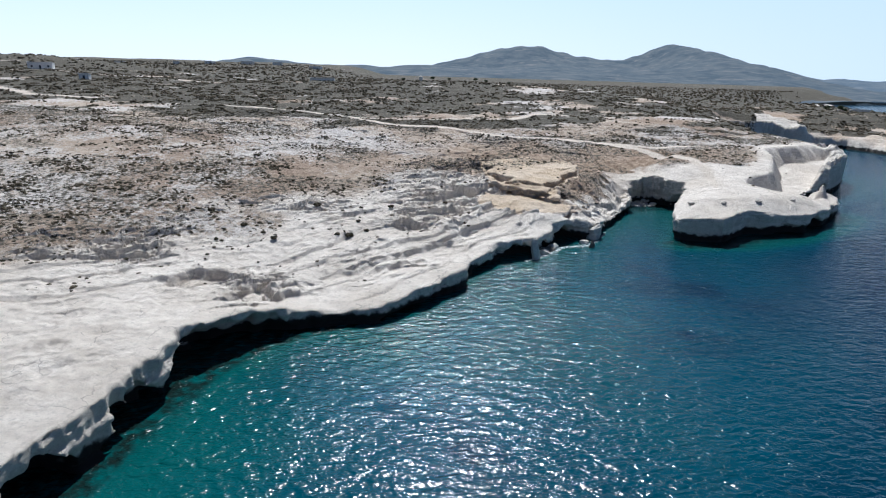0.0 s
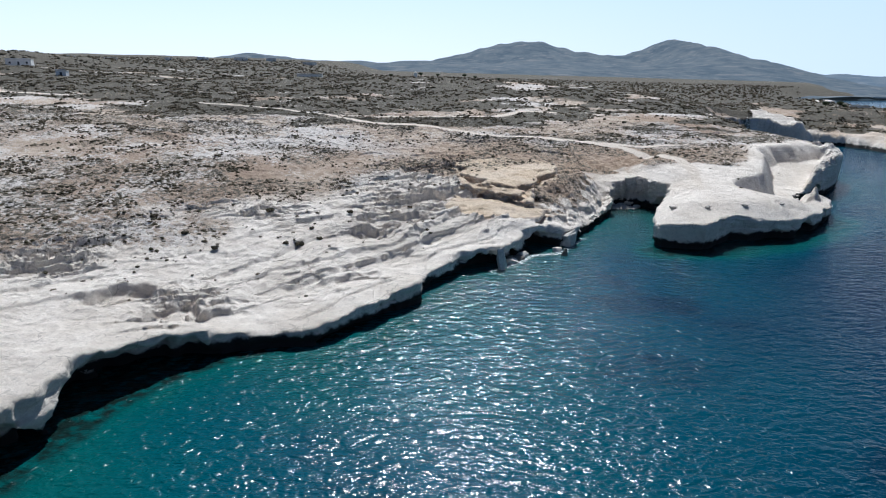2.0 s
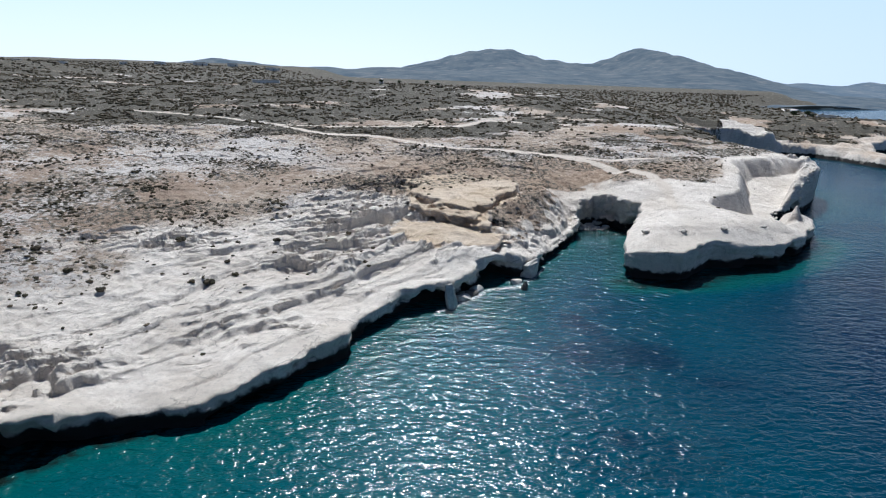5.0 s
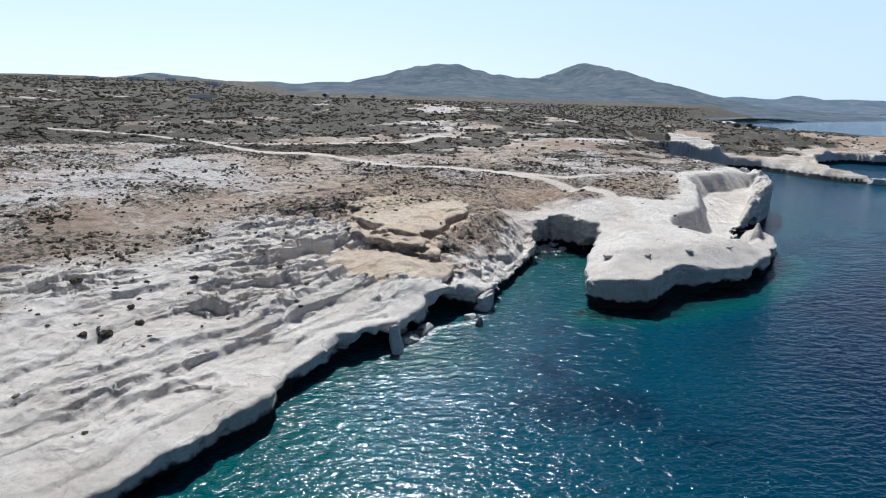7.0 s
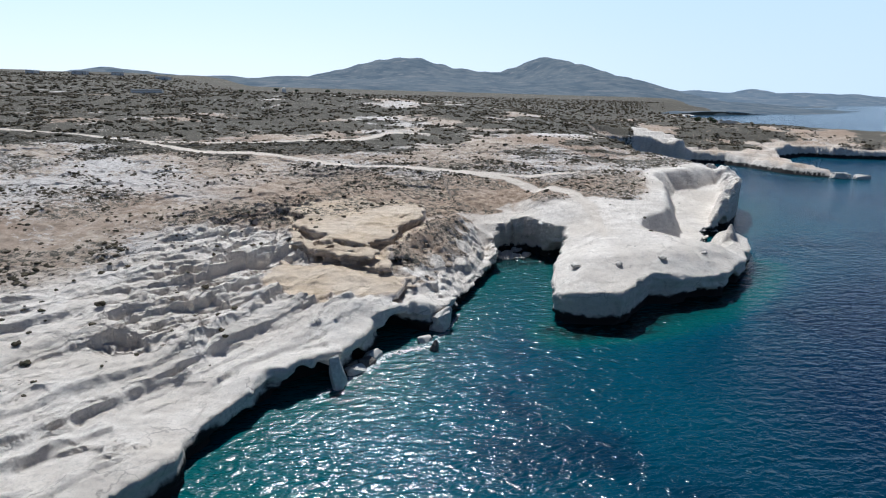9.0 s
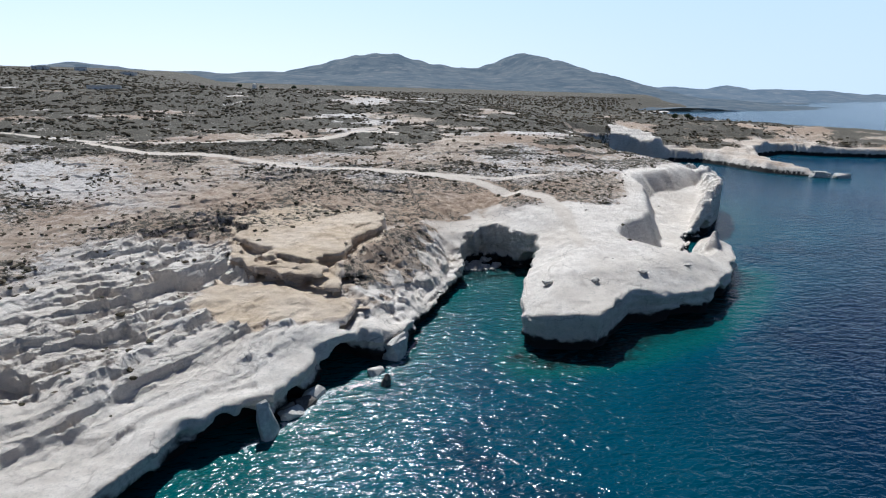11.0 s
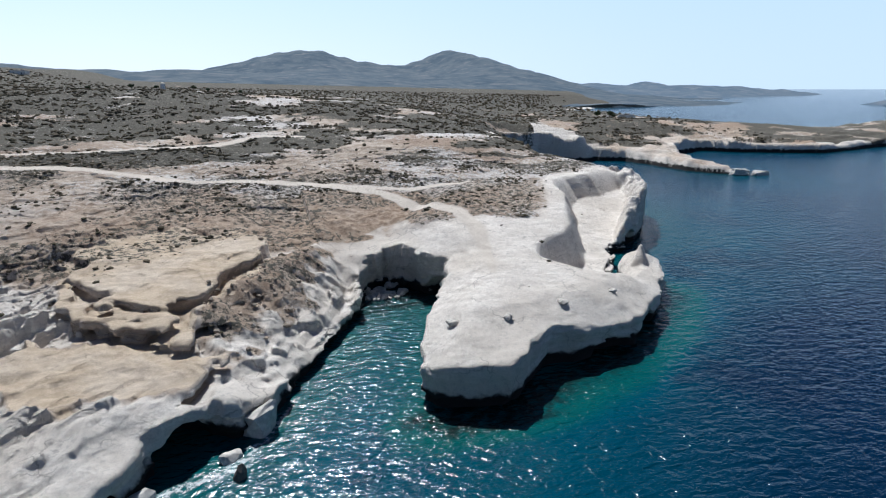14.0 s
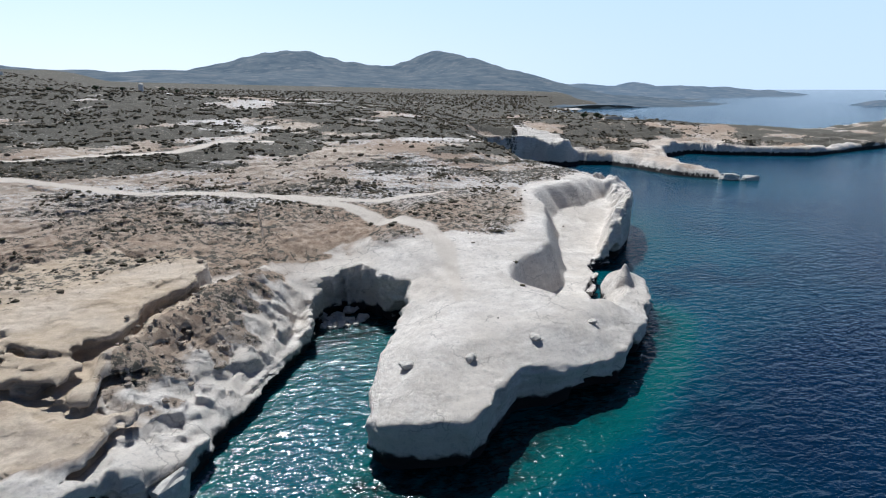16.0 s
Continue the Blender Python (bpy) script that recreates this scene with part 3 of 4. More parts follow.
def skin(F, lo, step):
    """Surface nets: the sheet where F changes sign, negative inside."""
    inside = F < 0
    corners = [(i, j, k) for i in (0, 1) for j in (0, 1) for k in (0, 1)]
    nx, ny, nz = (s - 1 for s in F.shape)
    count = np.zeros((nx, ny, nz), np.int8)
    for i, j, k in corners:
        count += inside[i:i + nx, j:j + ny, k:k + nz]
    cells = np.argwhere((count > 0) & (count < 8))
    idmap = np.full((nx, ny, nz), -1, np.int32)
    idmap[cells[:, 0], cells[:, 1], cells[:, 2]] = np.arange(len(cells))
    val = {c: F[cells[:, 0] + c[0], cells[:, 1] + c[1], cells[:, 2] + c[2]] for c in corners}
    acc, cnt = np.zeros((len(cells), 3)), np.zeros(len(cells))
    for c in corners:
        for ax in range(3):
            if c[ax] == 0:
                e = tuple(1 if q == ax else c[q] for q in range(3))
                a, b = val[c], val[e]
                cross = (a < 0) != (b < 0)
                q = np.where(cross, a / np.where(cross, a - b, 1), 0)
                p = np.array(c, float)[None, :].repeat(len(cells), 0)
                p[:, ax] += q
                acc += p * cross[:, None]
                cnt += cross
    verts = (cells + acc / cnt[:, None]) * np.array(step) + np.array(lo)
    faces = []
    for ax in range(3):
        b, c = (ax + 1) % 3, (ax + 2) % 3
        s0 = [slice(1, -1)] * 3
        s1 = [slice(1, -1)] * 3
        s0[ax], s1[ax] = slice(0, -1), slice(1, None)
        A, B = inside[tuple(s0)], inside[tuple(s1)]
        for flip in (False, True):
            e = np.argwhere((A & ~B) if not flip else (~A & B))
            off = np.ones(3, int)
            off[ax] = 0
            e = e + off
            quad = []
            for db, dc in ((1, 1), (0, 1), (0, 0), (1, 0)):
                o = np.zeros(3, int)
                o[b], o[c] = -db, -dc
                w = e + o
                quad.append(idmap[w[:, 0], w[:, 1], w[:, 2]])
            q = np.stack(quad, 1)
            faces.append(q[:, ::-1] if flip else q)
    faces = np.concatenate(faces)
    return verts, faces[(faces >= 0).all(1)]


# ---- the near coast, with its caves and overhangs ----
NEAR = (-80.0, 24.0, 160.0, 246.0)
STEP = 0.33
# caves: centre, half length along the shore, depth inland, height, turn
CAVES = [(-25.5, 61, 0, 11, 8.5, 4.5, 55), (-31.5, 46, 0, 5, 4.5, 3.9, 80), (-34, 34, 0, 5, 4, 3.8, 90), (17.5, 108, 0, 5.2, 3.2, 2.9, 30), (23, 113.5, 0.2, 2.0, 3.0, 2.2, 60),
         (29.5, 122, 0.2, 3.8, 6.0, 3.7, 30), (69.8, 156.5, 0, 4.2, 6.0, 4.4, 125), (92.5, 132.5, 0.3, 4.0, 4.5, 3.0, 35), (84, 128, 0, 4, 2.2, 2.4, 5), (119.5, 175.2, 0.5, 3.0, 3.0, 4.0, 35),
         (-3, 79, 0, 6, 1.5, 1.1, 48), (10.5, 102, 0, 5, 1.6, 1.4, 50)]


def near_coast():
    xs = np.arange(NEAR[0], NEAR[2] + STEP, STEP)
    ys = np.arange(NEAR[1], NEAR[3] + STEP, STEP)
    zs = np.arange(-1.7, 16.4, STEP)
    X, Y = np.meshgrid(xs, ys, indexing="ij")
    h, d, *_ = base_land(X, Y)
    F = np.empty((len(xs), len(ys), len(zs)), np.float32)
    lean = 0.5 + 0.5 * vnoise2(X / 9, Y / 9, 131)
    steep = sstep(0, 1, outline(X, Y, [(48, 112), (125, 112), (125, 150), (90, 148), (48, 150)]) / 4 + 0.5)
    reef = 1.6 * (1 - sstep(44, 52, Y)) * (0.7 + 0.5 * vnoise2(X / 3, Y / 3, 137))
    flute = 0.55 * np.abs(vnoise2(X / 1.9, Y / 1.9, 135)) - 0.3 + 0.5 * vnoise2(X / 4.3, Y / 4.3, 136)
    foot = 0.6 * (1 - sstep(56, 66, Y)) * (1 - sstep(-20, -10, X))
    inner = sstep(0, 1, outline(X, Y, [(50, 150), (58, 150), (72, 168), (66, 178), (52, 172)]) / 3 + 0.5)
    flute = flute + inner * (1.5 * np.abs(vnoise2(X / 1.5 + 0.6 * Y, Y / 1.5, 138)) - 0.5)
    _, _, pa, pc, pm, ps = plate_edges(X, Y)
    gap = 0.5 * vnoise2(X / 1.7, Y / 1.7, 139)
    under = [(np.where((Y < 157) & (e > -1.5), e, 9) - 0.9 + gap, top, slab) for e, top, slab in
             ((pa, 9.2 + 0.02 * (Y - 150), 0.75), (np.where(Y < 134, pc, 9), 6.2 + 0.06 * (Y - 130), 0.7), (pm, 8.2, 0.5), (ps, 7.35, 0.5))]
    for k, z in enumerate(zs):
        inset = 0.9 * lean * (1 - sstep(0.2, 1.5, z)) + 0.45 * vnoise2(X / 2.1 + 5 * z, Y / 2.1, 132) * vnoise2(X / 7, Y / 7 + z, 133)
        inset = inset + 0.28 * vnoise2(X / 40 + 3, np.full_like(X, z / 0.75), 134) + 0.14 * np.clip(h - z, 0, 6) * (lean - 0.25 + 0.35 * steep) + flute * (1 - 0.5 * steep)
        inset = inset - reef * (1 - sstep(0.12, 0.5, z)) - foot * np.clip(1 - z / 5, 0, 1)
        a, b = z - h, -(d - inset)
        m = np.maximum(a, b)
        m = m + 0.10 * np.exp(-((a - b) / 0.35) ** 2)
        for e, top, slab in under:
            m = np.maximum(m, -np.maximum(np.abs(z - (top - slab - 0.42 + 0.3 * gap)) - 0.40, e))
        F[:, :, k] = m
    for cx, cy, cz, r1, r2, r3, turn in CAVES:
        big = max(r1, r2) + 2
        i0, i1 = np.searchsorted(xs, (cx - big, cx + big))
        j0, j1 = np.searchsorted(ys, (cy - big, cy + big))
        x, y, z = np.meshgrid(xs[i0:i1] - cx, ys[j0:j1] - cy, zs - cz, indexing="ij")
        c, sn = math.cos(radians(turn)), math.sin(radians(turn))
        p, q = (x * c + y * sn) / r1, (y * c - x * sn) / r2
        e = np.sqrt(p * p + q * q + (z / r3) ** 2) + 0.16 * vnoise3((x + cx) / 1.9, (y + cy) / 1.9, z / 1.6, 141)
        hole = (e - 1) * min(r2, r3)
        F[i0:i1, j0:j1] = np.maximum(F[i0:i1, j0:j1], -hole)
    v, f = skin(F, (xs[0], ys[0], zs[0]), (STEP,) * 3)
    n = vnoise3(v[:, 0] / 0.9, v[:, 1] / 0.9, v[:, 2] / 0.7, 151)
    _, d, soil, ochre, track, scrub = base_land(v[:, 0], v[:, 1])
    jagged = np.clip(soil + (v[:, 0] < 46) * sstep(2, 8, d), 0.25, 1) * (1 - 0.7 * track)
    v += (0.09 * n * jagged)[:, None] * np.array([0.6, 0.6, 1.0])
    cliff = (1 - sstep(0.5, 2.2, d)) * (0.3 + 0.7 * sstep(128, 150, v[:, 1]))
    m = vnoise3(v[:, 0] / 1.5, v[:, 1] / 1.5, v[:, 2] / 2.6, 152) + 0.6 * n
    v += (0.28 * m * cliff)[:, None] * np.array([1.0, 1.0, 0.3])
    v[:, 2] += rise(v[:, 0], v[:, 1]) * sstep(1, 14, d)
    hard = ((jagged[f].mean(1) > 0.6) | (cliff[f].mean(1) > 0.6)) & (ochre[f].mean(1) < 0.5)
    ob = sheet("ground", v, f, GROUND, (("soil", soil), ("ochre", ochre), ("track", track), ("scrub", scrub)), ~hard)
    return tagged(ob, "pale eroded tuff shore with sea caves and dry scrubland", "ground", kind="structure")


def graded(lo, a, b, hi, step, grow, most=26):
    mid = list(np.arange(a, b + 1e-6, step))
    up, s = [], step
    while (up[-1] if up else b) < hi:
        s = min(s * grow, most)
        up.append((up[-1] if up else mid[-1]) + s)
    down, s = [], step
    while (down[-1] if down else a) > lo:
        s = min(s * grow, most)
        down.append((down[-1] if down else a) - s)
    return np.array(down[::-1] + mid + up)


def far_land():
    xs = graded(-1500, -82, 330, 1300, 1.15, 1.035)
    ys = graded(0, 236, 335, 1080, 1.15, 1.03)
    X, Y = np.meshgrid(xs, ys, indexing="ij")
    h, d, soil, ochre, track, scrub = land(X, Y)
    z = np.where(d > 0, h, 0) * sstep(-0.3, 1.4, d) - 2.0 * (1 - sstep(-2.5, 0.3, d)) - 0.06
    z = np.where(d > 0, np.maximum(z * (1 - sstep(560, 640, Y) * (1 - sstep(0, 110, d))), np.minimum(z, 2.4)), z)
    shelf = sstep(150, 170, X) * (1 - sstep(22, 40, d)) * sstep(-0.5, 1.5, d)
    lift = z + 0.9 * vnoise2(X / 9, Y / 9, 171) + 0.3 * vnoise2(X / 2.5, Y / 2.5, 172)
    z = z + shelf * (np.floor(lift / 1.5) * 1.5 + 1.5 * sstep(0.7, 1.0, lift / 1.5 - np.floor(lift / 1.5)) - z)
    cxm, cym = (X[:-1, :-1] + X[1:, 1:]) / 2, (Y[:-1, :-1] + Y[1:, 1:]) / 2
    keep = ~((cxm > NEAR[0] + 1) & (cxm < NEAR[2] - 1) & (cym > NEAR[1] + 1) & (cym < NEAR[3] - 1))
    keep &= np.maximum(d[:-1, :-1], d[1:, 1:]) > -6
    v, f, m = drop_unused(np.stack([X, Y, z], -1).reshape(-1, 3), grid_faces(len(xs), len(ys), keep), (("soil", soil), ("ochre", ochre), ("track", track), ("scrub", scrub)))
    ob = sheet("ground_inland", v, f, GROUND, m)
    return tagged(ob, "rolling dry scrubland with pale rock patches", "ground", kind="structure")


def sea():
    xs = graded(-4600, -60, 330, 4600, 4.0, 1.08, 90)
    ys = graded(-4600, -20, 330, 4600, 4.0, 1.08, 90)
    X, Y = np.meshgrid(xs, ys, indexing="ij")
    d = -outline(X, Y, COAST)
    depth = np.clip(d / 58, 0, 1) ** 0.85 + 0.12 * fbm2(X / 30, Y / 30, 3, 161)
    cove = np.exp(-((X - 60) / 8) ** 2 - ((Y - 160) / 9) ** 2)
    depth = depth - 0.35 * cove + 0.5 * np.exp(-((X - 112) / 48) ** 2 - ((Y - 108) / 42) ** 2) - 0.38 * np.exp(-((X - 28) / 38) ** 2 - ((Y - 48) / 36) ** 2)
    # first two strips paint the cliffs' shadow and dark reflection into the water
    for line in ([(-36, 20, 4), (-33, 50, 4), (-27, 68, 5), (-19, 72, 3.5), (-5, 80, 2.5)], [(55, 119, 4), (66, 119, 5), (80, 123, 6), (96, 132, 6), (108, 145, 5)], [(58, 165, 3.0), (61, 161, 3.0)]):
        q, w = along(X, Y, line)
        depth = depth - 0.5 * (1 - sstep(0.5, 1.6, q / w))
    keep = np.minimum(d[:-1, :-1], d[1:, 1:]) > -60
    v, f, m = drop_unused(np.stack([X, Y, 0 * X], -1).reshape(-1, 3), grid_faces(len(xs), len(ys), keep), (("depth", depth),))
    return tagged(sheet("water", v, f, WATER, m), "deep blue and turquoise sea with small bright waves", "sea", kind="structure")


near_coast()
far_land()
sea()


# ---- far hills ----
def hills(name, label, bumps, box, step, material, seed, base=0.0):
    xs, ys = np.arange(box[0], box[2], step), np.arange(box[1], box[3], step)
    X, Y = np.meshgrid(xs, ys, indexing="ij")
    z = np.full(X.shape, base)
    for bx, by, h, sx, sy in bumps:
        e = np.sqrt(((X - bx) / sx) ** 2 + ((Y - by) / sy) ** 2 + 0.02)
        z = z + h * np.exp(-e ** 1.7)
    z = z * (1 + 0.07 * fbm2(X / 230, Y / 230, 4, seed)) + 2.4 * fbm2(X / 60, Y / 60, 4, seed + 9)
    keep = np.maximum(z[:-1, :-1], z[1:, 1:]) > -3
    v, f, _ = drop_unused(np.stack([X, Y, z], -1).reshape(-1, 3), grid_faces(len(xs), len(ys), keep), ())
    return tagged(sheet(name, v, f, material), label, "hills", kind="structure")


def sky_haze():
    """The pale haze low in the sky all round."""
    n, r = 128, 4700.0
    ring = np.linspace(0, 2 * math.pi, n, endpoint=False)
    zs = np.array([-60.0, 0, 60, 150, 300, 460, 620, 780])
    v = np.array([(r * math.cos(a), r * math.sin(a), z) for z in zs for a in ring])
    f = np.array([(k * n + i, k * n + (i + 1) % n, (k + 1) * n + (i + 1) % n, (k + 1) * n + i) for k in range(len(zs) - 1) for i in range(n)])
    g = Nodes("pale sky haze")
    up = g.n.new("ShaderNodeSeparateXYZ")
    g.l.new(g.pos, up.inputs[0])
    col = g.mix(g.ramp(up.outputs[2], 0, 780), (0.86, 0.90, 0.93), (0.68, 0.80, 0.88))
    col = g.mix(g.ramp(up.outputs[0], -1200, 4300, 0, 0.75), col, (0.52, 0.645, 0.78))
    col = g.mix(g.ramp(up.outputs[1], 2500, -2500, 0, 0.75), col, (0.22, 0.35, 0.55))
    glow = g.n.new("ShaderNodeEmission")
    g.l.new(col, glow.inputs["Color"])
    g.l.new(glow.outputs[0], g.n["Material Output"].inputs["Surface"])
    return tagged(sheet("backdrop", v, f, g.mat), "pale hazy summer sky above the horizon", "sky", kind="structure")


sky_haze()
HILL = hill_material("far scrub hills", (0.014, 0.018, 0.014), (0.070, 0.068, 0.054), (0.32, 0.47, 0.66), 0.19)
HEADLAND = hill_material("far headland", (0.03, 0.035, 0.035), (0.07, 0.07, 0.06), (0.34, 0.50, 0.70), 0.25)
# the skyline's crests: x, height, width
CRESTS = [(-940, 25, 110), (-820, 72, 110), (-700, 77, 110), (-580, 74, 110), (-460, 58, 110), (-340, 56, 110), (-220, 44, 110), (-100, 60, 110), (0, 52, 80), (80, 61, 80), (160, 92, 80),
          (240, 101, 75), (320, 99, 75), (400, 103, 80), (490, 88, 80), (580, 74, 80), (670, 75, 80), (750, 64, 65), (820, 80, 65), (880, 105, 65), (940, 86, 65), (1000, 72, 65), (1060, 20, 65), (1115, 58, 45)]
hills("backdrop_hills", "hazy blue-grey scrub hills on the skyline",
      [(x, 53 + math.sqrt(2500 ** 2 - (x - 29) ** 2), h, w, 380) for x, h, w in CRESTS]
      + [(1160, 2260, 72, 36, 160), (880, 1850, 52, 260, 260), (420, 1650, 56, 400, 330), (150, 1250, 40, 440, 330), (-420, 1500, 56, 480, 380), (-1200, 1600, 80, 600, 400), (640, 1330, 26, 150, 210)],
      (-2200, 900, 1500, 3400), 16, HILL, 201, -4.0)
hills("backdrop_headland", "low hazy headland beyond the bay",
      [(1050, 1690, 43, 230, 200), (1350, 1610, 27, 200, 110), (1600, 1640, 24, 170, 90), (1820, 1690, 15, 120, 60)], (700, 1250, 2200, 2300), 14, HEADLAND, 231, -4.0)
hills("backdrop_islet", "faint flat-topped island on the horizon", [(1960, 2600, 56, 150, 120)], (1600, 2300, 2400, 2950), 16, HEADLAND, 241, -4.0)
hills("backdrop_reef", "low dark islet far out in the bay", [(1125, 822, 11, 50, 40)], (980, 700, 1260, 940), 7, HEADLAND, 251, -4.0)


# ---- plants and loose stone, too many to count ----
def ico(level):
    bm = bmesh.new()
    bmesh.ops.create_icosphere(bm, subdivisions=level, radius=1.0)
    v = np.array([q.co[:] for q in bm.verts])
    f = np.array([[q.index for q in p.verts] for p in bm.faces])
    bm.free()
    return v, f


def scatter(name, label, category, where, sizes, level, material, flat, rng, jag=0.35, sink=0.25):
    """One mesh of many small lumps, each of its own shape."""
    tv, tf = ico(level)
    n, k = len(where), len(tv)
    turn = rng.uniform(0, 2 * math.pi, n)
    sx, sy = sizes * rng.uniform(0.75, 1.3, n), sizes * rng.uniform(0.75, 1.3, n)
    sz = sizes * flat * rng.uniform(0.7, 1.25, n)
    jit = 1 + rng.uniform(-jag, jag, (n, k))
    p = tv[None] * jit[..., None]
    x, y = p[..., 0] * sx[:, None], p[..., 1] * sy[:, None]
    c, sn = np.cos(turn)[:, None], np.sin(turn)[:, None]
    v = np.stack([x * c - y * sn, x * sn + y * c, p[..., 2] * sz[:, None]], -1) + where[:, None, :]
    v[..., 2] += (sz * (1 - 2 * sink) * 0.6)[:, None]
    f = tf[None] + (np.arange(n) * k)[:, None, None]
    return tagged(sheet(name, v.reshape(-1, 3), f.reshape(-1, 3), material, smooth=False), label, category, kind="stuff")


def seeded_points(rng, box, tries, chance):
    x, y = rng.uniform(box[0], box[2], tries), rng.uniform(box[1], box[3], tries)
    h, d, soil, ochre, track, scrub = land(x, y)
    ok = (rng.uniform(0, 1, tries) < chance(x, y, d, soil, ochre, scrub)) & (d > 2.5) & (track < 0.2)
    return np.stack([x, y, h], -1)[ok]


def clumped(x, y, seed):
    return sstep(-0.15, 0.65, vnoise2(x / 4.3, y / 4.3, seed) + 0.6 * vnoise2(x / 1.6, y / 1.6, seed + 1))


rng = np.random.default_rng(5)
near = seeded_points(rng, (-150, 70, 150, 235), 230000, lambda x, y, d, soil, ochre, scrub: clumped(x, y, 301) * (0.008 + 0.42 * scrub + 0.11 * soil) * (1 - 0.65 * ochre) * sstep(6, 20, d))
scatter("shrubs", "low dry brown-green scrub dotted over the slope", "shrubs", near, 0.14 + 0.36 * rng.random(len(near)) ** 2, 1, SCRUB, 0.55, rng)
mid = seeded_points(rng, (-330, 235, 330, 430), 90000, lambda x, y, d, soil, ochre, scrub: clumped(x, y, 311) * (0.08 + 0.8 * scrub) * soil)
scatter("scrubland", "dense dry scrub on the plateau", "shrubs", mid, 0.3 + 0.55 * rng.random(len(mid)) ** 2, 1, SCRUB, 0.6, rng)
far = seeded_points(rng, (-700, 430, 500, 900), 30000, lambda x, y, d, soil, ochre, scrub: (0.06 + 0.35 * scrub) * soil)
scatter("distant_scrub", "dark scrub covering the distant slopes", "shrubs", far, 0.6 + 1.1 * rng.random(len(far)) ** 2, 1, SCRUB, 0.6, rng)
rubble = seeded_points(rng, (28, 126, 66, 176), 9000, lambda x, y, d, soil, ochre, scrub: 0.16 * soil * sstep(178, 150, y + 0 * x))
scatter("rubble", "broken pale and brown stones strewn below the ledges", "rubble", rubble, 0.10 + 0.36 * rng.random(len(rubble)) ** 3, 1, RUBBLE, 0.7, rng, 0.3)


# ---- rocks and blocks ----
def part(name, bm, material, parent=None, label=""):
    me = bpy.data.meshes.new(name)
    bm.to_mesh(me)
    bm.free()
    me.materials.append(material)
    ob = new(name, me)
    if parent:
        ob.parent = parent
    if label:
        ob["label"] = label
    return ob


def rock_mesh(size, seed, square=3.0, rough=0.14, level=4, taper=0.0):
    """An angular block: the hull of scattered corners, its faces broken up a little."""
    rr = random.Random(seed)
    bm = bmesh.new()
    for k in range(10 + 3 * level):
        p = Vector((rr.uniform(-1, 1), rr.uniform(-1, 1), rr.uniform(-1, 1)))
        p *= (abs(p.x) ** square + abs(p.y) ** square + abs(p.z) ** square) ** (-1 / square)
        thin = 1 - taper * (p.z * 0.5 + 0.5)
        bm.verts.new((p.x * size[0] * thin, p.y * size[1] * thin, p.z * size[2]))
    hull = bmesh.ops.convex_hull(bm, input=bm.verts[:])
    bmesh.ops.delete(bm, geom=[g for g in hull["geom_interior"] if isinstance(g, bmesh.types.BMVert)], context="VERTS")
    bmesh.ops.subdivide_edges(bm, edges=bm.edges[:], cuts=2 if level > 2 else 1, use_grid_fill=True)
    for v in bm.verts:
        v.co *= 1 + rough * 0.6 * noise.noise(v.co * 1.4 + Vector((seed, 0, 0)))
    return bm


def rock(name, label, category, at, size, turn=(0, 0, 0), seed=1, material=TUFF, group="", **shape):
    ob = part(name, rock_mesh(size, seed, **shape), material)
    ob.matrix_world = pose(*at, *turn)
    return tagged(ob, label, category, group)


rock("fallen_block", "large pale fallen tuff slab leaning at a cave mouth", "rock", (37.0, 124.4, 1.2), (1.5, 2.5, 2.2), (22, 14, -28), 4, square=4.5, rough=0.22, level=5, taper=0.2)
rock("rock_pillar", "pale upright rock pillar standing in the surf", "rock", (20.9, 107.6, 1.5), (1.0, 1.5, 2.8), (8, -6, -20), 5, square=4.0, rough=0.16, taper=0.4)
rock("sea_rock", "dark wet rock rising out of the surf", "rock", (34.5, 116.2, 0.3), (0.8, 0.7, 1.1), (0, 8, 30), 7, DARK_ROCK, square=2.6, taper=0.4)
for i, (x, y, a, b, c) in enumerate(((23.6, 111.4, 1.9, 1.0, 0.8), (24.9, 113.4, 1.6, 0.9, 0.7), (25.9, 115.2, 1.5, 0.9, 0.9), (22.6, 112.2, 1.3, 1.0, 1.4), (33.6, 119.6, 1.4, 0.8, 0.5))):
    rock("surf_rock", "low dark grey rock awash beside the cave mouth", "rock", (x, y, 0.2), (a, b, c), (5 * i, 4, 40), 11 + i, DARK_ROCK if i % 2 else TUFF, "rocks awash at the cliff foot", square=2.8, rough=0.25)
for i, (x, y, r, up) in enumerate(((60.7, 129.6, 0.95, 0.45), (67.6, 128.2, 0.7, 0.45), (77.0, 131.0, 0.9, 0.3), (101.2, 155.8, 0.8, 0.35), (86.5, 133.4, 0.7, 0.3))):
    z = float(land(np.array([x]), np.array([y]))[0][0])
    rock("loose_stone", "pale weathered boulder lying on bare white rock", "rock", (x, y, z + up * 0.55), (r * 1.0, r * 0.75, up * 1.1), (0, 0, 37 * i), 21 + i, WEATHERED, "loose stones on the headland", square=2.3, rough=0.4, level=5)
for i in range(44):
    x, y = 55.8 + 7.5 * rng.random(), 159.5 + 6.0 * rng.random()
    r = 0.3 + 0.6 * rng.random() ** 2
    rock("cove_boulder", "angular pale boulder piled at the foot of the cove wall", "rock", (x, y, 0.1 + 0.5 * max(0, y - 163) * 0.5), (r * 1.2, r, r * 0.85), (20 * rng.random(), 20 * rng.random(), 360 * rng.random()), 31 + i, TUFF, "boulders in the cove", square=4.0, rough=0.25, level=2)
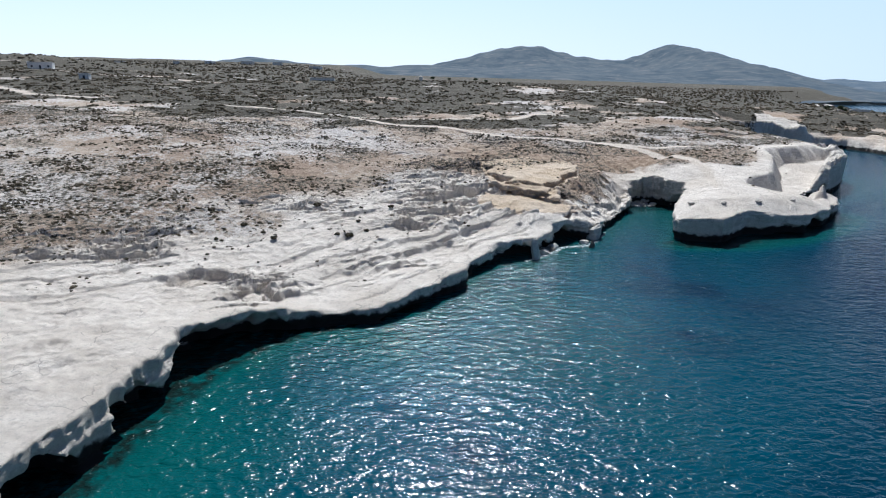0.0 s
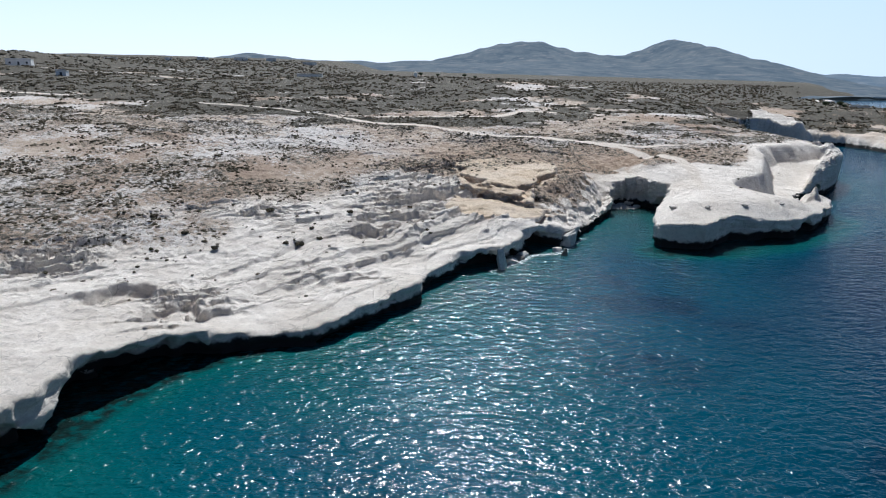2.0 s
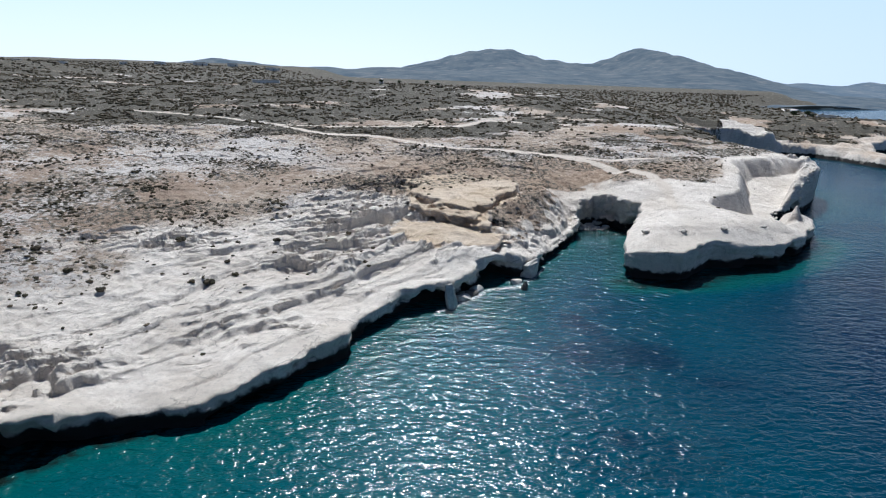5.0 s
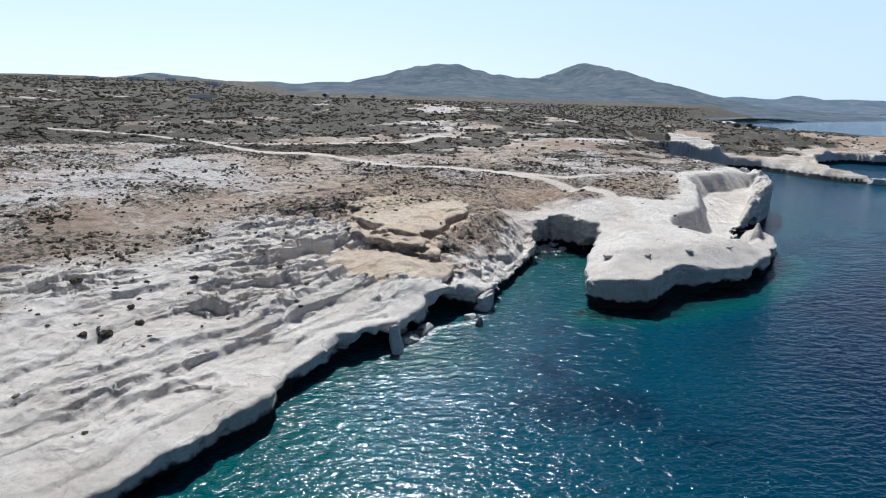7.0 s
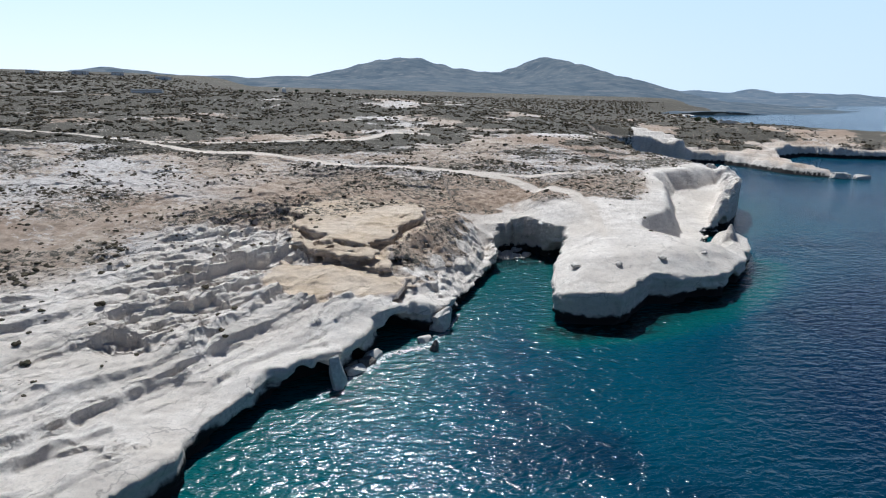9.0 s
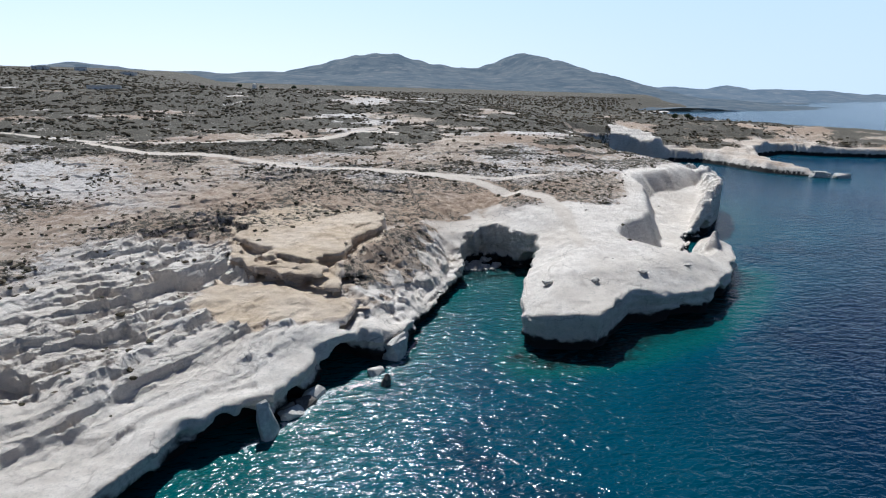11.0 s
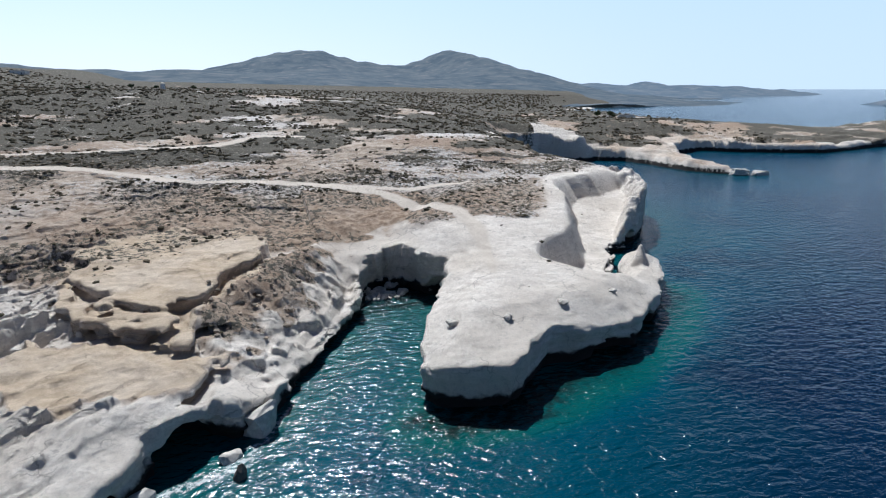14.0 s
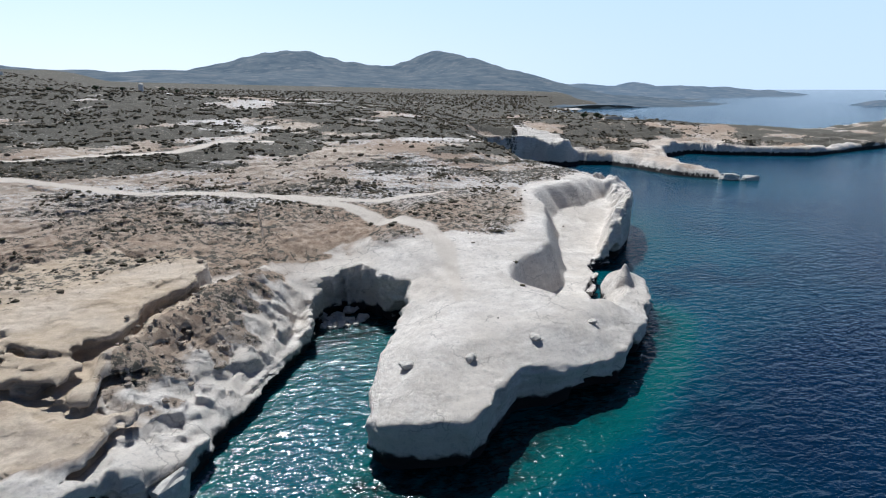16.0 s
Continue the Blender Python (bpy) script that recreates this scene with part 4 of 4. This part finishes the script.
rock("spit_rock", "pale rounded rock at the tip of the spit", "rock", (238, 252.5, 0.4), (3.6, 2.2, 1.9), (0, 0, -35), 71, square=2.6, rough=0.3)
rock("spit_rock", "long pale rock ending the rocky spit", "rock", (231.0, 256.5, 0.8), (4.2, 2.4, 1.8), (0, 0, -40), 72, square=2.8, rough=0.3)


def foam():
    """Broken white water round the rocks at the cave mouths."""
    g = Nodes("sea foam")
    clear = g.n.new("ShaderNodeBsdfTransparent")
    mixer = g.n.new("ShaderNodeMixShader")
    lace = g.ramp(g.math("ADD", g.noise(1.3, 6, 0.7), g.math("MULTIPLY", g.attr("thick"), 0.35)), 0.72, 0.92, 0.0, 0.6)
    mat = g.done((0.72, 0.76, 0.76), 0.6, None, 0.3)
    g.l.new(lace, mixer.inputs[0])
    g.l.new(clear.outputs[0], mixer.inputs[1])
    g.l.new(g.bsdf.outputs[0], mixer.inputs[2])
    g.l.new(mixer.outputs[0], g.n["Material Output"].inputs["Surface"])
    xs, ys = np.arange(14, 44, 0.5), np.arange(102, 134, 0.5)
    X, Y = np.meshgrid(xs, ys, indexing="ij")
    q, w = along(X, Y, [(19, 105.8, 2.0), (24, 110.5, 2.6), (28, 116, 2.2), (34, 117.5, 3.0), (37, 122, 1.6), (41, 129.5, 1.2)])
    thick = 1 - q / w
    keep = np.maximum(thick[:-1, :-1], thick[1:, 1:]) > -0.8
    v, f, m = drop_unused(np.stack([X, Y, 0 * X + 0.03], -1).reshape(-1, 3), grid_faces(len(xs), len(ys), keep), (("thick", thick),))
    return tagged(sheet("foam", v, f, mat, m), "lacy white foam round the rocks in the surf", "foam", kind="stuff")


foam()


# ---- single bushes that stand apart ----
def bush(x, y, r, seed):
    z = float(land(np.array([x]), np.array([y]))[0][0])
    bm = bmesh.new()
    rr = random.Random(seed)
    for k in range(14):
        a, e = rr.uniform(0, 6.28), rr.uniform(0, 1)
        q = 0.62 * math.sqrt(rr.random()) * r
        m = Matrix.Translation((q * math.cos(a), q * math.sin(a), (0.2 + 0.4 * e) * r)) @ Matrix.Rotation(rr.uniform(0, 3), 4, "Z") @ Matrix.Diagonal((0.42 * r, 0.36 * r, 0.30 * r, 1))
        for v in bmesh.ops.create_icosphere(bm, subdivisions=2, radius=1.0, matrix=m)["verts"]:
            v.co += Vector((rr.uniform(-1, 1), rr.uniform(-1, 1), rr.uniform(-1, 1))) * 0.09 * r
    ob = part("bush", bm, SCRUB)
    ob.location = (x, y, z)
    return tagged(ob, "dark dry cushion bush growing on pale rock", "bush", "bushes on the shore slope")


for i, (x, y, r) in enumerate(((-16, 105, 1.0), (-13, 108.5, 0.6), (-15, 111.5, 0.55), (-18, 103.5, 0.6), (-29, 99, 0.7), (-36, 104, 0.8), (-24.5, 118, 0.9), (7, 114, 0.5), (7.6, 112.6, 0.45), (-9, 121, 0.7), (-45, 112, 0.8), (3, 127, 0.6))):
    bush(x, y, r, 401 + i)


# ---- buildings and trees far inland ----
LIME = plain("whitewashed wall", (0.78, 0.77, 0.74), 0.85, 0.6, 0.08)
SHADE = plain("dark window opening", (0.05, 0.06, 0.07), 0.4, 2.0, 0.2)
ROOF = plain("pale flat roof", (0.62, 0.58, 0.52), 0.9, 0.8, 0.15)
LEAF = plain("dark tree leaves", (0.055, 0.075, 0.035), 0.9, 1.5, 0.5)
BARK = plain("grey bark", (0.14, 0.11, 0.08), 0.95, 3.0, 0.4)


def block(sx, sy, sz, at=(0, 0, 0), bevel=0.05):
    bm = bmesh.new()
    bmesh.ops.create_cube(bm, size=1.0, matrix=Matrix.Translation(at) @ Matrix.Diagonal((sx, sy, sz, 1)))
    if bevel:
        bmesh.ops.bevel(bm, geom=bm.edges[:], offset=bevel, segments=1, affect="EDGES")
    return bm


def ground_at(x, y):
    return float(land(np.array([float(x)]), np.array([float(y)]))[0][0])


def house(label, x, y, w, deep, tall, turn, openings, group=""):
    base = new("house")
    base.location, base.rotation_euler = (x, y, ground_at(x, y) - 0.2), (0, 0, radians(turn))
    part("wall", block(w, deep, tall, (0, 0, tall / 2)), LIME, base)
    part("roof", block(w + 0.4, deep + 0.4, 0.25, (0, 0, tall + 0.125)), ROOF, base, "pale flat roof slab")
    part("parapet", block(w + 0.4, 0.25, 0.4, (0, -deep / 2 - 0.05, tall + 0.45)), LIME, base)
    for k in range(openings):
        px = (k + 0.5) / openings * w - w / 2
        door = k == openings // 2
        hh = 2.1 if door else 1.1
        part("door" if door else "window", block(1.1, 0.12, hh, (px, -deep / 2 - 0.03, hh / 2 + (0.05 if door else 1.0)), 0), SHADE, base, "dark opening")
    return tagged(base, label, "house", group)


def tower(x, y):
    base = new("tower")
    base.location = (x, y, ground_at(x, y) - 0.3)
    bm = bmesh.new()
    bmesh.ops.create_cone(bm, cap_ends=True, segments=24, radius1=2.6, radius2=2.1, depth=9.0, matrix=Matrix.Translation((0, 0, 4.5)))
    part("wall", bm, LIME, base)
    bm = bmesh.new()
    bmesh.ops.create_cone(bm, cap_ends=True, segments=24, radius1=2.4, radius2=0.3, depth=1.4, matrix=Matrix.Translation((0, 0, 9.7)))
    part("roof", bm, ROOF, base, "low conical roof")
    part("door", block(1.0, 0.3, 2.0, (0, -2.5, 1.3), 0), SHADE, base, "dark doorway")
    return tagged(base, "white round tower standing on the ridge", "tower")


def tree(x, y, tall, seed, label="dark round tree beside the far bay"):
    rr = random.Random(seed)
    base = new("tree")
    base.location = (x, y, ground_at(x, y) - 0.1)
    bm = bmesh.new()
    bmesh.ops.create_cone(bm, cap_ends=True, segments=8, radius1=0.06 * tall, radius2=0.03 * tall, depth=0.5 * tall, matrix=Matrix.Translation((0, 0, 0.25 * tall)))
    for k in range(4):
        a = k * 1.6 + rr.random()
        m = Matrix.Translation((0, 0, 0.38 * tall)) @ Matrix.Rotation(a, 4, "Z") @ Matrix.Rotation(0.8, 4, "Y") @ Matrix.Translation((0, 0, 0.15 * tall))
        bmesh.ops.create_cone(bm, cap_ends=True, segments=6, radius1=0.025 * tall, radius2=0.01 * tall, depth=0.3 * tall, matrix=m)
    part("trunk", bm, BARK, base)
    bm = bmesh.new()
    for k in range(60):
        d = Vector((rr.gauss(0, 1), rr.gauss(0, 1), rr.gauss(0, 0.8))).normalized() * rr.random() ** 0.5
        m = Matrix.Translation((d.x * 0.42 * tall, d.y * 0.42 * tall, 0.68 * tall + d.z * 0.26 * tall)) @ Matrix.Rotation(rr.uniform(0, 6), 4, "Z") @ Matrix.Diagonal((0.11 * tall, 0.10 * tall, 0.07 * tall, 1))
        for v in bmesh.ops.create_icosphere(bm, subdivisions=1, radius=1.0, matrix=m)["verts"]:
            v.co += Vector((rr.uniform(-1, 1), rr.uniform(-1, 1), rr.uniform(-1, 1))) * 0.03 * tall
    part("crown", bm, LEAF, base)
    return tagged(base, label, "tree", "trees inland")


tower(-20, 760)
house("long low whitewashed building with a row of dark openings", -81, 441, 17, 6, 3.2, 6, 6)
house("small white farmhouse on the dry slope", -240, 379, 13, 7, 3.4, 20, 3, "farmhouses on the slope")
house("small white farm shed on the dry slope", -194, 342, 5, 4, 2.8, 10, 1, "farmhouses on the slope")
for i, (x, y) in enumerate(((-420, 700), (-372, 742), (-470, 690), (-330, 800), (-300, 835), (-252, 840), (-405, 720), (-215, 850), (-160, 830))):
    house("small white village house on the far ridge", x, y, 8 + 4 * (i % 3), 7, 3.4, 15 * (i % 4) - 20, 2, "village houses on the ridge")
for i, (x, y, w) in enumerate(((292, 424, 6), (300, 426, 5), (285, 428, 4))):
    house("tiny white house beside the far bay", x, y, w, 5, 2.8, -20, 1, "houses by the bay")
for i, (x, y, tall) in enumerate(((268, 418, 5.0), (279, 420, 5.5), (283, 422, 4.0), (24, 374, 3.0), (30, 372, 2.5), (-2, 376, 3.2), (8, 377, 2.6), (-20, 380, 2.8), (44, 372, 2.4))):
    tree(x, y, tall, 501 + i, "dark round tree beside the far bay" if x > 100 else "dark shrubby tree on the mound")
